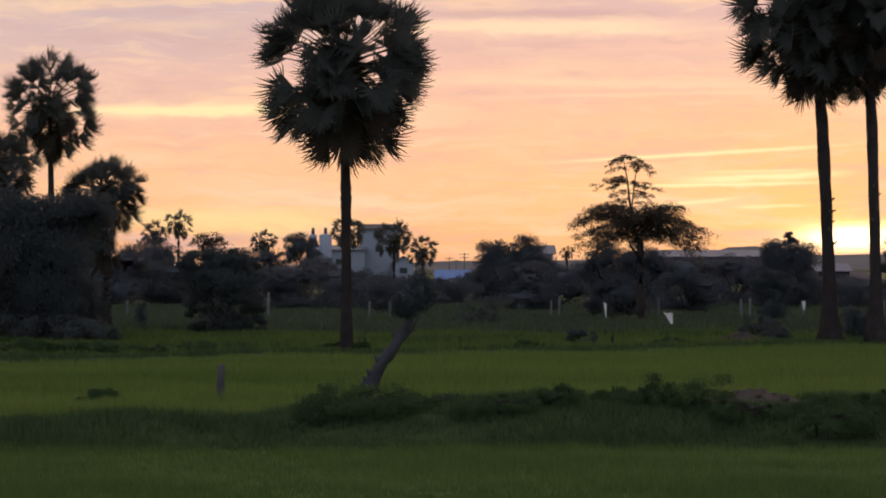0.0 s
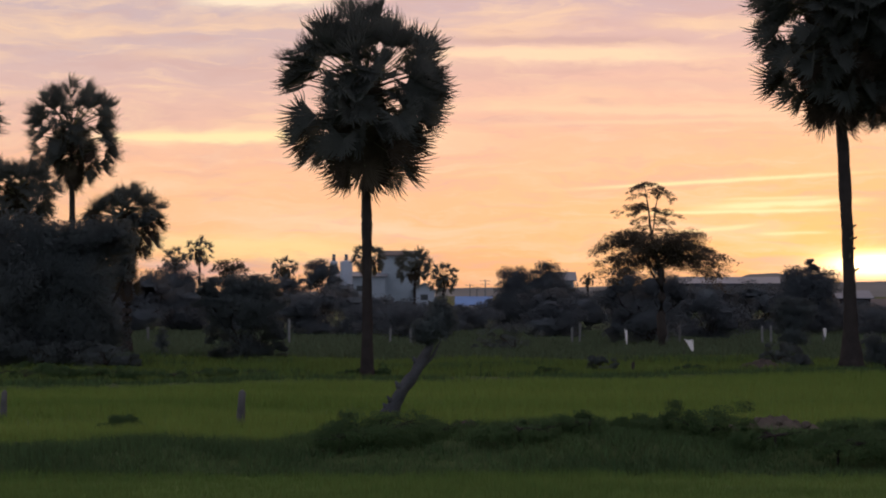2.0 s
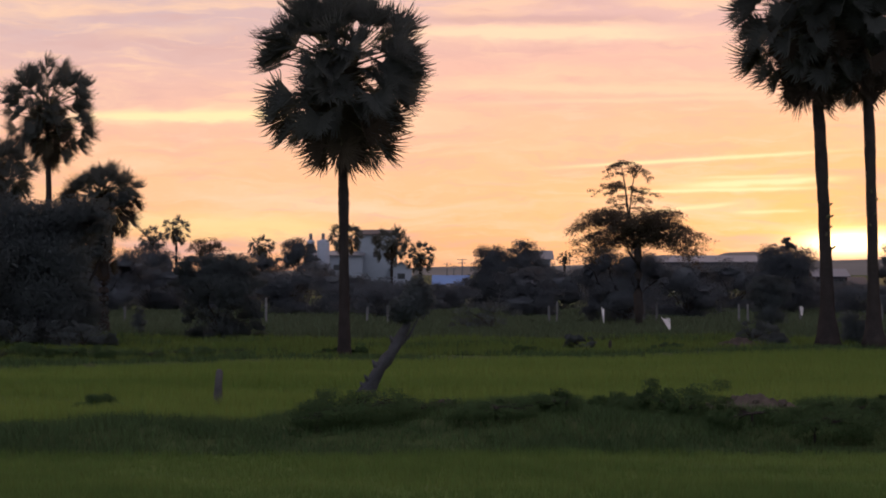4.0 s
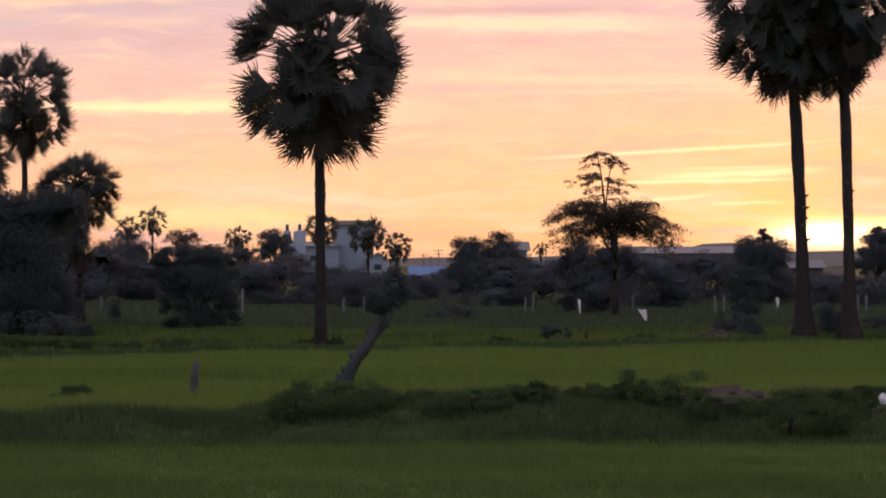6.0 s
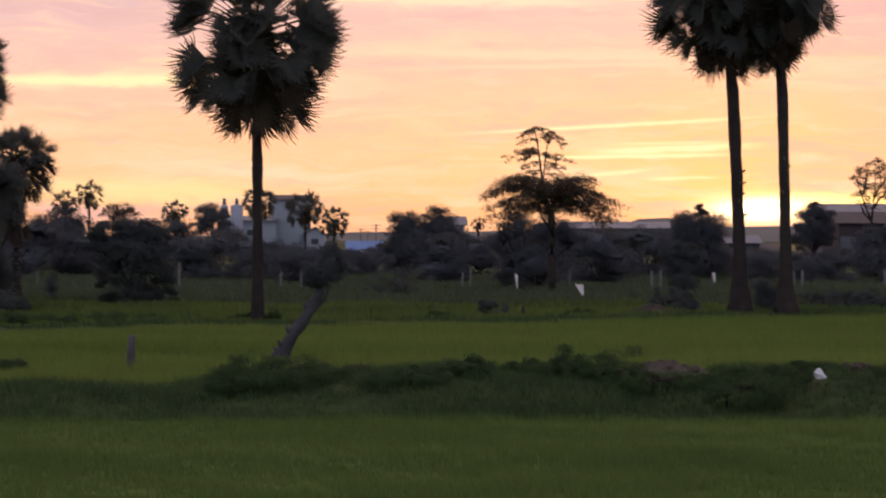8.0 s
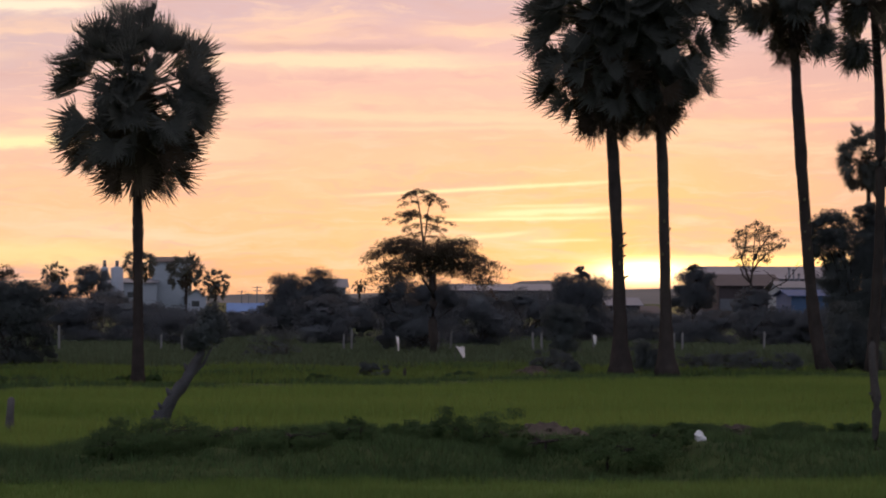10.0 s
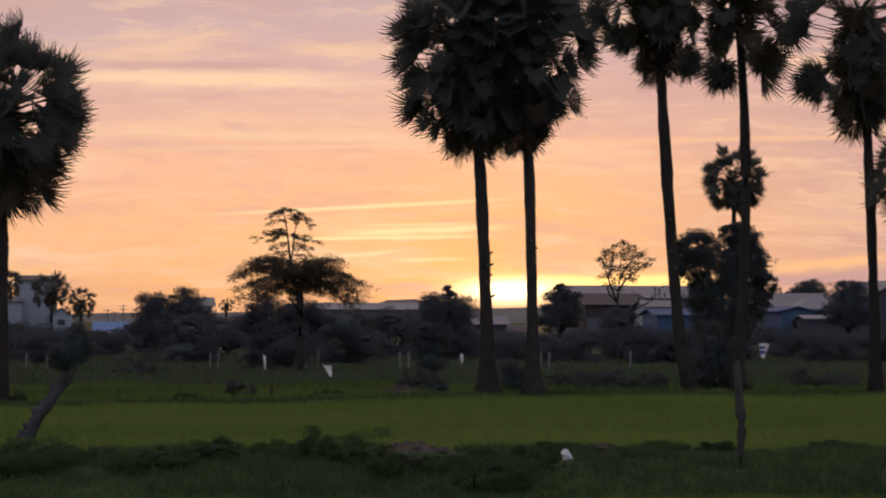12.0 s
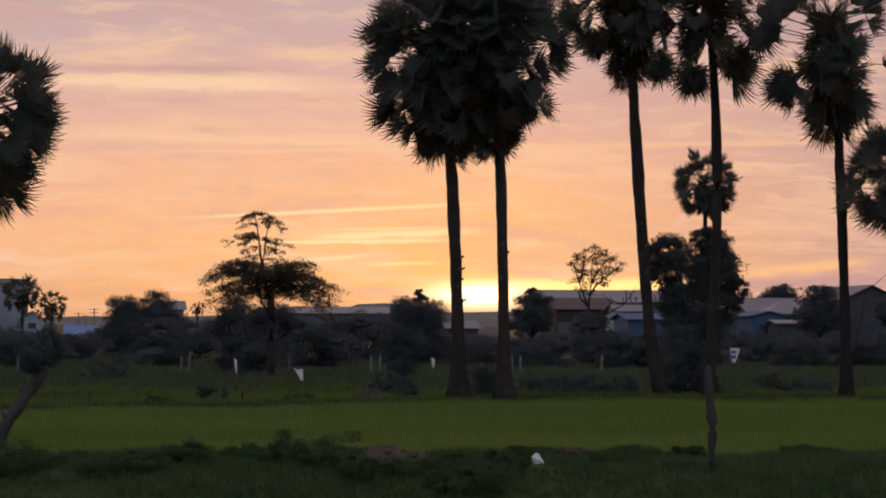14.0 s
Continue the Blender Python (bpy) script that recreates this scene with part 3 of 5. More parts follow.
def palm(x, y, top, bend, girth, crown, fronds, seed, label, group="fan palms", flare=1.7, segments=30, skirt=0.2, bow=1.3, belly=0.0, old_stubs=0.0, rise=0.8, fall=1.15, wide=0.85, hug=8, hang=0.6, gaps=(), bunches=()):
    """A fan palm. top: height of the growing point; bend: (x, y) the trunk drifts by on the way up; crown: half width of the crown,
    which reaches up by rise and down by fall times as much; hug: withered fronds about the trunk, down to hang times the fall;
    gaps: (x, z, half width, half height) of airy places in the crown, from its growing point, where no blade hangs;
    bunches: (x, y, z) of the hubs of long-stalked bunches of fronds that hang out of the crown."""
    rng = random.Random(seed)
    base = float(land(x, y))
    top += float(sunk(y))
    ob = thing("fan_palm", x, y, base - 0.05, label, "palm tree", group)
    bm = bmesh.new()
    pts, rad = [], []
    steps = 34
    for i in range(steps + 1):
        s = i / steps
        sway = math.sin(s * math.pi) * 0.012 * top * rng.uniform(0.6, 1.0)
        pts.append((bend[0] * s ** bow + belly * math.sin(s * math.pi) + sway * 0.3, bend[1] * s, top * s))
        swell = girth * (1.0 - 0.28 * s + (flare - 1) * math.exp(-s * top / 1.0) + 0.16 * math.exp(-((s - 0.55) / 0.12) ** 2))
        rad.append(swell * rng.uniform(0.94, 1.05))
    tube(bm, pts, rad, 12, True, 0.06, rng)
    part("trunk", bm, M["palm_bark"], ob, "dark ringed trunk, swollen at the foot")
    tip = Vector(pts[-1])
    # old leaf bases under the crown
    for i in range(14):
        w, h = i * 137.5, -0.12 - 0.09 * i * crown / 3
        stub = part("leaf_base", STUB, None, ob)
        stub.matrix_basis = Matrix.Translation(tip + Vector((0, 0, h))) @ pose(0, 0, 0, 0, -58, w) @ Matrix.Diagonal((girth * 2.6, girth * 5, girth * 5, 1))
    # ragged stubs left half way up the trunk
    for i in range(16 if old_stubs else 0):
        s = (old_stubs + 0.035 * i / 4 - 0.06) / 1.0
        k = min(steps, max(0, round(s * steps)))
        stub = part("leaf_base", STUB, None, ob)
        stub.matrix_basis = Matrix.Translation(Vector(pts[k])) @ pose(0, 0, 0, 0, -rng.uniform(20, 70), i * 137.5) @ Matrix.Diagonal((girth * rng.uniform(1.3, 1.9), girth * 3, girth * 3, 1))
    reach = round(crown * 0.37, 2)
    shell = crown - 0.62 * reach
    for i in range(fronds + hug + 6 * len(bunches)):
        old = fronds <= i < fronds + hug
        blade, dead, stem = frond_kind(rng.randrange(10), reach, segments, wide)
        size = rng.uniform(0.85, 1.12)
        for attempt in range(16):
            if old:
                w, h = i * 2.4 + rng.uniform(-0.3, 0.3), 0.12 * crown - crown * fall * hang * ((i - fronds + 0.5) / hug)
                out = Vector((math.cos(w), math.sin(w), 0))
                root, hub = tip + Vector((0, 0, h)), tip + out * rng.uniform(0.15, 0.5) * reach + Vector((0, 0, h - 0.1 * reach))
                way = out * rng.uniform(0.15, 0.5) + Vector((0, 0, -1))
            elif i >= fronds + hug:
                spot = Vector(bunches[(i - fronds - hug) // 6])
                out = spot.normalized()
                root, hub = tip + Vector((0, 0, 0.3 * spot.z)), tip + spot + Vector((rng.uniform(-0.2, 0.2), rng.uniform(-0.3, 0.3), rng.uniform(-0.3, 0.2)))
                way = Vector((0.3 * out.x + rng.uniform(-0.65, 0.65), rng.uniform(-0.5, 0.5), -0.8))
            else:
                u = 0.97 - 1.93 * (i + 0.5) / fronds + rng.uniform(-0.07, 0.07)
                u = max(-0.98, min(0.98, u))
                w = i * 2.39996 + rng.uniform(-0.35, 0.35) + 0.5 * attempt
                flat, far = math.sqrt(1 - u * u), rng.uniform(0.5, 1.07) ** 0.65
                out = Vector((math.cos(w) * flat, math.sin(w) * flat, u))
                tall = crown * (rise if u > 0 else fall) - 0.62 * reach
                hub = tip + Vector((out.x * shell * far, out.y * shell * far, u * tall * far))
                root = tip + Vector((0, 0, min(0.0, -0.45 * crown * fall * (0.3 - u))))
                way = out + Vector((rng.uniform(-0.35, 0.35), rng.uniform(-0.35, 0.35), -0.75 * (1 - max(u, 0)) + rng.uniform(-0.25, 0.25)))
            way.normalize()
            spots = [hub - tip + way * reach * q for q in (0.1, 0.5, 0.8)]
            if i >= fronds or not any(abs(p.x - gx) < gw + 0.3 * reach and abs(p.z - gz) < gh + 0.3 * reach for p in spots for gx, gz, gw, gh in gaps):
                break
        else:
            continue
        across = way.cross(out + Vector((0.01, 0.02, 0.35))).normalized()
        turned = Matrix((way, across, way.cross(across))).transposed().to_4x4()
        turned = Matrix.Translation(hub) @ turned @ Matrix.Rotation(radians(rng.uniform(-40, 40)), 4, "X") @ Matrix.Diagonal((size, size, size, 1))
        withered = old or (fronds * (1 - skirt) < i < fronds and rng.random() < 0.5)
        leaf = part("frond", dead if withered else blade, None, ob, "withered hanging frond" if withered else "")
        leaf.matrix_basis = turned
        span = hub - root
        stalk = part("petiole", stem, None, leaf)
        stalk.matrix_basis = turned.inverted() @ Matrix.Translation(root) @ span.to_track_quat("X", "Z").to_matrix().to_4x4() @ Matrix.Diagonal((span.length, 1, 1, 1))
    return ob


# ---------------------------------------------------------------- other trees
def leaves(rng, centres, spread, per, size, single=False):
    """Small leaf-shaped triangles strewn about clump centres; single: three corners to a leaf, for far trees."""
    c = np.repeat(np.asarray(centres, dtype=float), per, axis=0)
    n = len(c)
    sp = np.repeat(np.asarray(spread, dtype=float), per, axis=0)
    p = c + np.clip(rng.normal(0, 1, (n, 3)), -1.6, 1.6) * sp
    a = rng.normal(0, 1, (n, 3))
    a /= np.linalg.norm(a, axis=1)[:, None]
    b = np.cross(a, rng.normal(0, 1, (n, 3)))
    b /= np.linalg.norm(b, axis=1)[:, None]
    s = size * rng.uniform(0.6, 1.4, n)[:, None]
    if single:
        return np.stack([p - a * s * 0.6 + b * s * 0.25, p - a * s * 0.2 - b * s * 0.38, p + a * s * 0.6], 1)
    v = np.empty((n, 2, 3, 3), dtype=np.float32)
    v[:, 0, 0], v[:, 0, 1], v[:, 0, 2] = p - a * s * 0.6, p + b * s * 0.32, p + a * s * 0.6
    v[:, 1, 0], v[:, 1, 1], v[:, 1, 2] = p - a * s * 0.6, p + a * s * 0.6, p - b * s * 0.32
    return v


def limb_points(rng, a, b, sag=0.12, steps=5):
    a, b = Vector(a), Vector(b)
    span = (b - a).length
    pts = []
    for i in range(steps + 1):
        s = i / steps
        w = math.sin(s * math.pi) * span * sag
        pts.append(a.lerp(b, s) + Vector((rng.uniform(-1, 1) * w * 0.5, rng.uniform(-1, 1) * w * 0.5, w * 0.5)))
    return pts


BALLS = {}


def inner_mass(blob, seed, fine):
    """The close-set twigs and leaves deep in a mass of foliage, as a lumpy surface well inside it."""
    if fine not in BALLS:
        bm = bmesh.new()
        bmesh.ops.create_icosphere(bm, subdivisions=fine, radius=1.0)
        BALLS[fine] = np.array([[v.co for v in f.verts] for f in bm.faces], dtype=np.float32)
        bm.free()
    d = BALLS[fine]
    k = seed * 1.7
    lump = 0.50 + 0.10 * np.sin(d[..., 0] * 5 + k) * np.sin(d[..., 2] * 6 + 2 * k) + 0.08 * np.sin(d[..., 0] * 11 + d[..., 1] * 9 + 3 * k) + 0.07 * np.sin(d[..., 2] * 13 + d[..., 0] * 7 + k)
    dx, dy, h, rx, ry, rz = blob
    return d * lump[..., None] * np.array([rx, ry, rz], dtype=np.float32) + np.array([dx, dy, h], dtype=np.float32)


def leafy_tree(name, x, y, blobs, trunk, mat, size, clumps, per, seed, label, category="tree", group="", lean=0.0, gap=0.35, bark="bark", raised=True, forks=0.8, airy=False):
    """A broad-leaved tree: trunk, limbs to each mass of leaves, and a crown of many small leaves.
    blobs: (dx, dy, height, half width, half depth, half height) of the masses; trunk: radius at the foot."""
    rng, fast = random.Random(seed), np.random.default_rng(seed)
    base = float(land(x, y))
    ob = thing(name, x, y, base - 0.03, label, category, group)
    if raised:
        up = float(sunk(y))
        blobs = [(a, b, h + up / 2, rx, ry, rz + up / 2) if h - rz < 0.7 else (a, b, h + up, rx, ry, rz) for a, b, h, rx, ry, rz in blobs]
    low = min(b[2] - b[5] for b in blobs)
    fork = max(0.25, low * forks)
    if trunk > 0:
        bm = bmesh.new()
        fork_at = (lean * fork, 0, fork)
        pts = limb_points(rng, (0, 0, 0), fork_at, 0.05, 5)
        tube(bm, pts, [trunk * (1.25 - 0.35 * min(1, i / 2) - 0.05 * i) for i in range(6)], 9, True, 0.1, rng)
        part("trunk", bm, M[bark], ob)
        for dx, dy, h, rx, ry, rz in blobs:
            for k in range(2):
                end = (dx + rng.uniform(-0.6, 0.6) * rx, dy + rng.uniform(-0.6, 0.6) * ry, h + rng.uniform(-0.3, 0.5) * rz)
                bm = bmesh.new()
                pts = limb_points(rng, fork_at, end, 0.14, 5)
                tube(bm, pts, [trunk * (0.62 - 0.10 * i) for i in range(6)], 4 if mat == "leaf_far_hazed" else 6, True, 0.1, rng)
                for j in () if mat == "leaf_far_hazed" else (2, 3, 4):
                    twig = pts[j] + Vector((rng.uniform(-1, 1) * rx, rng.uniform(-1, 1) * ry, rng.uniform(-0.2, 0.9) * rz)) * 0.6
                    tube(bm, limb_points(rng, pts[j], twig, 0.15, 3), [trunk * r for r in (0.22, 0.16, 0.1, 0.05)], 4)
                part("limb", bm, M[bark], ob)
    centres, spread = [], []
    vol = [b[3] * b[4] * b[5] for b in blobs]
    weight = [v ** 0.67 for v in vol]
    for (dx, dy, h, rx, ry, rz), wt in zip(blobs, weight):
        for _ in range(max(4, int(clumps * wt / sum(weight)))):
            d = Vector((rng.gauss(0, 1), rng.gauss(0, 1), rng.gauss(0, 1))).normalized() * rng.uniform(0.25, 1.0) ** gap
            centres.append((dx + d.x * rx, dy + d.y * ry, max(0.1, h + d.z * rz)))
            s = 0.19 * (rx + rz) / 2 * rng.uniform(0.6, 1.3)
            spread.append((s * 1.25, s * 1.25, s * 0.7))
    dense = mat in ("leaf_far_hazed", "leaf", "weed_leaf")
    filled = dense and not airy and min(b[5] for b in blobs) > 0.5
    v = leaves(fast, centres, spread, int(per * (1.3 if mat == "leaf_far_hazed" else 1.7)), size * (0.9 if mat == "leaf_far_hazed" else 0.8), True) if dense else leaves(fast, centres, spread, per, size)
    v = v.reshape(-1, 3, 3)
    if filled:
        v = np.concatenate([v] + [inner_mass(blob, seed + j, 3 if mat == "leaf" else 2) for j, blob in enumerate(blobs)])
    v[..., 2] = np.maximum(v[..., 2], 0.02)
    part("crown", triangles("crown", v, M[mat]), None, ob)
    return ob


def shrub(x, y, w, h, seed, label, mat="leaf", group="shrubs", size=0.09, clumps=34, per=42, name="shrub"):
    rng = random.Random(seed)
    blobs = []
    for k in range(4):
        r = rng.uniform(0.45, 0.75)
        blobs.append((rng.uniform(-0.5, 0.5) * w, rng.uniform(-0.35, 0.35) * w, h * (0.35 + 0.3 * rng.random()), w * r * 0.62, w * r * 0.6, h * rng.uniform(0.28, 0.38)))
    return leafy_tree(name, x, y, blobs, 0.025 + 0.015 * h, mat, size, clumps, per, seed, label, "shrub", group, raised=False)


# ---------------------------------------------------------------- palms, from the near row to the far ones
palm(-3.506, 104.5, 10.1, (-0.12, 0.1), 0.19, 3.1, 158, 11, "tall fan palm with a round full crown on the paddy bank", flare=1.5, rise=1.0, fall=1.25, hug=26, hang=0.85,
     gaps=((-1.1, 0.45, 0.25, 0.12), (1.5, 0.95, 0.05, 0.02), (0.6, -0.8, 0.05, 0.15), (-1.9, -0.5, 0.45, 0.02), (1.15, 0.1, 0.05, 0.1)))
palm(14.848, 114.5, 13.9, (-0.66, 0.2), 0.25, 3.2, 176, 112, "tall fan palm with a thick flared foot beside its twin", flare=2.3, old_stubs=0.33, fall=1.55, hug=34, hang=0.94,
     gaps=((-1.5, 0.9, 0.2, 0.05), (-1.35, -0.8, 0.05, 0.02), (1.4, -2.5, 0.05, 0.1)))
palm(16.626, 114.5, 14.2, (-0.42, 0.1), 0.22, 2.95, 150, 13, "tall fan palm with a slim trunk beside its twin", flare=2.6, old_stubs=0.33, fall=1.65, hug=28, hang=1.02,
     gaps=((1.75, -1.0, 0.05, 0.15),), bunches=((2.3, 0.0, -0.4), (0.8, -0.3, -3.1)))
palm(24.394, 121, 17.1, (-1.7, 0.2), 0.25, 2.9, 90, 141, "tall fan palm whose trunk leans and bows", flare=1.6, bow=0.45, old_stubs=0.33, fall=1.45, hug=28, hang=1.0,
     gaps=((-1.0, -1.5, 0.2, 0.3), (2.2, -2.4, 0.2, 0.7), (-1.7, -4.0, 0.6, 0.3), (1.9, -4.4, 0.5, 0.2)), bunches=((-1.3, -0.3, -2.4), (1.3, -0.2, -3.3), (-2.1, 0.1, -1.5)))
palm(26.283, 122, 18.0, (-0.1, 0.0), 0.22, 3.3, 84, 115, "very tall slim fan palm rising from a thicket", flare=1.6, belly=0.4, fall=1.8, hug=16, hang=0.55,
     gaps=((0.8, -2.9, 0.05, 0.6), (0.3, -5.6, 0.1, 0.8), (-1.0, -4.0, 0.1, 0.3), (2.4, -5.0, 0.6, 0.5), (-2.4, -4.8, 0.7, 0.9)), bunches=((-0.6, -0.5, -4.5), (1.25, -0.4, -3.9), (2.4, 0.2, -2.6)))
palm(31.221, 118, 15.2, (-0.62, 0.0), 0.22, 3.3, 66, 16, "tall fan palm with long spreading leaf stalks", flare=1.9, fall=1.5, hug=30, hang=0.95,
     gaps=((-1.4, -1.3, 0.6, 0.7), (1.5, -0.9, 0.3, 0.4), (1.4, -2.6, 0.2, 0.4), (-2.4, -3.0, 0.6, 0.6)), bunches=((-1.6, -0.3, -2.45), (0.6, -0.5, -3.0), (-1.75, 0.2, -2.6)))
palm(33.059, 115, 8.9, (-0.1, 0.0), 0.20, 2.85, 96, 17, "shorter fan palm with a dense low crown", flare=1.7, hug=12)
palm(-19.986, 150, 11.1, (-0.05, 0.0), 0.17, 2.45, 100, 18, "fan palm standing above a dark thicket", flare=1.5, rise=1.1, fall=1.3, hug=14, hang=0.9,
     gaps=((-1.0, 0.5, 0.1, 0.15), (0.85, 0.45, 0.15, 0.1), (1.3, -0.9, 0.05, 0.25), (-1.3, -1.2, 0.05, 0.2)))
palm(-15.82, 138, 6.4, (-0.05, 0.0), 0.24, 1.98, 104, 19, "short fan palm with a skirt of withered leaves", flare=1.4, skirt=0.5, fall=1.2, hug=22, hang=1.6,
     gaps=((-0.75, -0.1, 0.12, 0.1), (0.3, -0.3, 0.05, 0.05)))
palm(-21.018, 138, 7.6, (0.05, 0.0), 0.18, 2.15, 92, 20, "fan palm half sunk in a dark thicket", flare=1.4)
palm(-22.897, 130, 10.4, (0.1, 0.0), 0.19, 2.5, 60, 21, "fan palm at the end of a dark thicket", flare=1.5)
palm(53.66, 250, 15.0, (0.0, 0.0), 0.24, 2.9, 96, 22, "distant fan palm with a small round crown", flare=1.4, segments=18, rise=1.1, fall=1.1, hug=10, hang=0.9,
     gaps=((-0.8, 0.1, 0.15, 0.15), (0.7, 0.3, 0.02, 0.02)))
FAR = "far fan palms"
palm(-37.948, 420, 8.996, (0.1, 0), 0.22, 2.3, 30, 31, "far fan palm over the tree line", FAR, segments=12)
palm(-42.294, 430, 7.833, (0, 0), 0.22, 2.3, 34, 32, "far fan palm over the tree line", FAR, segments=12)
palm(-25.779, 420, 6.434, (0, 0), 0.22, 2.3, 30, 33, "far fan palm over the tree line", FAR, segments=12)
palm(-14.098, 430, 7.997, (0, 0), 0.22, 2.7, 48, 34, "far fan palm in front of a white factory", FAR, segments=12)
palm(-7.365, 420, 7.075, (0, 0), 0.22, 2.9, 60, 35, "far fan palm with drooping crown before a white factory", FAR, segments=12)
palm(-3.243, 415, 5.282, (0, 0), 0.22, 2.4, 44, 36, "far fan palm beside a white factory", FAR, segments=12)
palm(17.541, 430, 5.046, (0, 0), 0.2, 1.3, 20, 37, "far fan palm over the tree line", FAR, segments=12)


# ---------------------------------------------------------------- the layered tree
def layered_tree(x, y, top, boughs, sprays, seed, label):
    """An open tree: an umbrella of arching boughs that droop at their ends, and a thin forked mast with single sprays above it.
    boughs: sideways reach and height of the tip; sprays: height on the mast, sideways reach and height of the tip, twigs."""
    rng, fast = random.Random(seed), np.random.default_rng(seed)
    ob = thing("layered_tree", x, y, float(land(x, y)) - 0.03, label, "tree")
    up = float(sunk(y))
    top += up
    bm = bmesh.new()
    pts = [(0.0, 0, 0), (0.02, 0, 0.9), (-0.03, 0.02, 1.9), (0.02, 0, 2.9), (-0.02, 0, 3.8), (-0.05, 0.03, 4.4)]
    tube(bm, pts, [0.36, 0.27, 0.245, 0.235, 0.22, 0.17], 9, True, 0.08, rng)
    tube(bm, [(-0.05, 0.03, 4.3), (-0.3, 0, 5.0), (-0.5, 0, 5.9), (-0.62, 0, 6.8), (-0.72, 0.02, 7.7), (-0.85, 0, 8.4), (-0.95, 0, top)], [0.12, 0.095, 0.07, 0.055, 0.042, 0.03, 0.015], 7)
    tube(bm, [(-0.5, 0, 5.9), (-0.42, 0.1, 6.7), (-0.34, 0.1, 7.5), (-0.22, 0.05, 8.2), (-0.05, 0, 8.5)], [0.045, 0.038, 0.034, 0.026, 0.012], 6)
    tube(bm, [(-0.02, 0, 3.4), (-0.55, 0.1, 4.2), (-0.75, 0.15, 4.9), (-0.8, 0.2, 5.7)], [0.06, 0.05, 0.045, 0.03], 7)
    part("trunk", bm, M["bark"], ob)
    centres, spread = [], []

    def bough(root, end, twigs, r, wide, arch, bunch):
        root, end = Vector(root), Vector(end)
        pts = []
        for i in range(8):
            q = i / 7
            kink = 0.05 * (end - root).length * math.sin(q * math.pi)
            pts.append(root.lerp(end, q) + Vector((rng.uniform(-1, 1) * kink, rng.uniform(-1, 1) * kink, arch * math.sin(q ** 0.8 * math.pi) + rng.uniform(-1, 1) * kink)))
        bm = bmesh.new()
        tube(bm, pts, [r * (1 - 0.12 * i) for i in range(8)], 5)
        for c in range(twigs):
            q = 0.1 + 0.9 * (c + rng.random()) / twigs
            i = min(6, int(q * 7))
            node = pts[i].lerp(pts[i + 1], min(1.0, q * 7 - i))
            side = Vector((rng.uniform(-1, 1), rng.uniform(-1, 1), rng.uniform(-0.55, 0.35))) * wide
            side.x += 0.4 * wide * math.copysign(1, end.x - root.x)
            droop = Vector((0, 0, -0.25 * wide))
            tube(bm, [node, node + side * 0.5 + Vector((0, 0, 0.02)), node + side + droop], [r * 0.28, r * 0.2, r * 0.08], 4)
            for step in (0.3, 0.6, 0.9, 1.15):
                centres.append(node + side * step + droop * step * step)
                spread.append((bunch, bunch, bunch * 0.55))
        part("limb", bm, M["bark"], ob)

    for dx, tip in boughs:
        tip += up
        away = abs(dx + 0.2)
        root = (-0.15 + rng.uniform(-0.2, 0.1), rng.uniform(-0.1, 0.1), max(4.3, min(tip - 0.3, rng.uniform(4.6, 5.4))))
        side = rng.uniform(-1, 1) * max(0.6, 2.6 - 0.55 * away)
        bough(root, (dx, side, tip), 8 + int(3.7 * away), 0.016 + 0.006 * away, 0.48, 0.12 + 0.2 * away, 0.17)
    for h, dx, tip, twigs in sprays:
        h, tip = h + up, tip + up
        root = (-0.6 - 0.1 * (h - 6.6), 0, h)
        bough(root, (dx, rng.uniform(-0.6, 0.6), tip), int(twigs * 0.8), 0.018, 0.36, 0.08, 0.085)
    part("crown", triangles("crown", leaves(fast, centres, spread, 13, 0.075), M["leaf_dry"]), None, ob, "thin feathery foliage in level sprays")


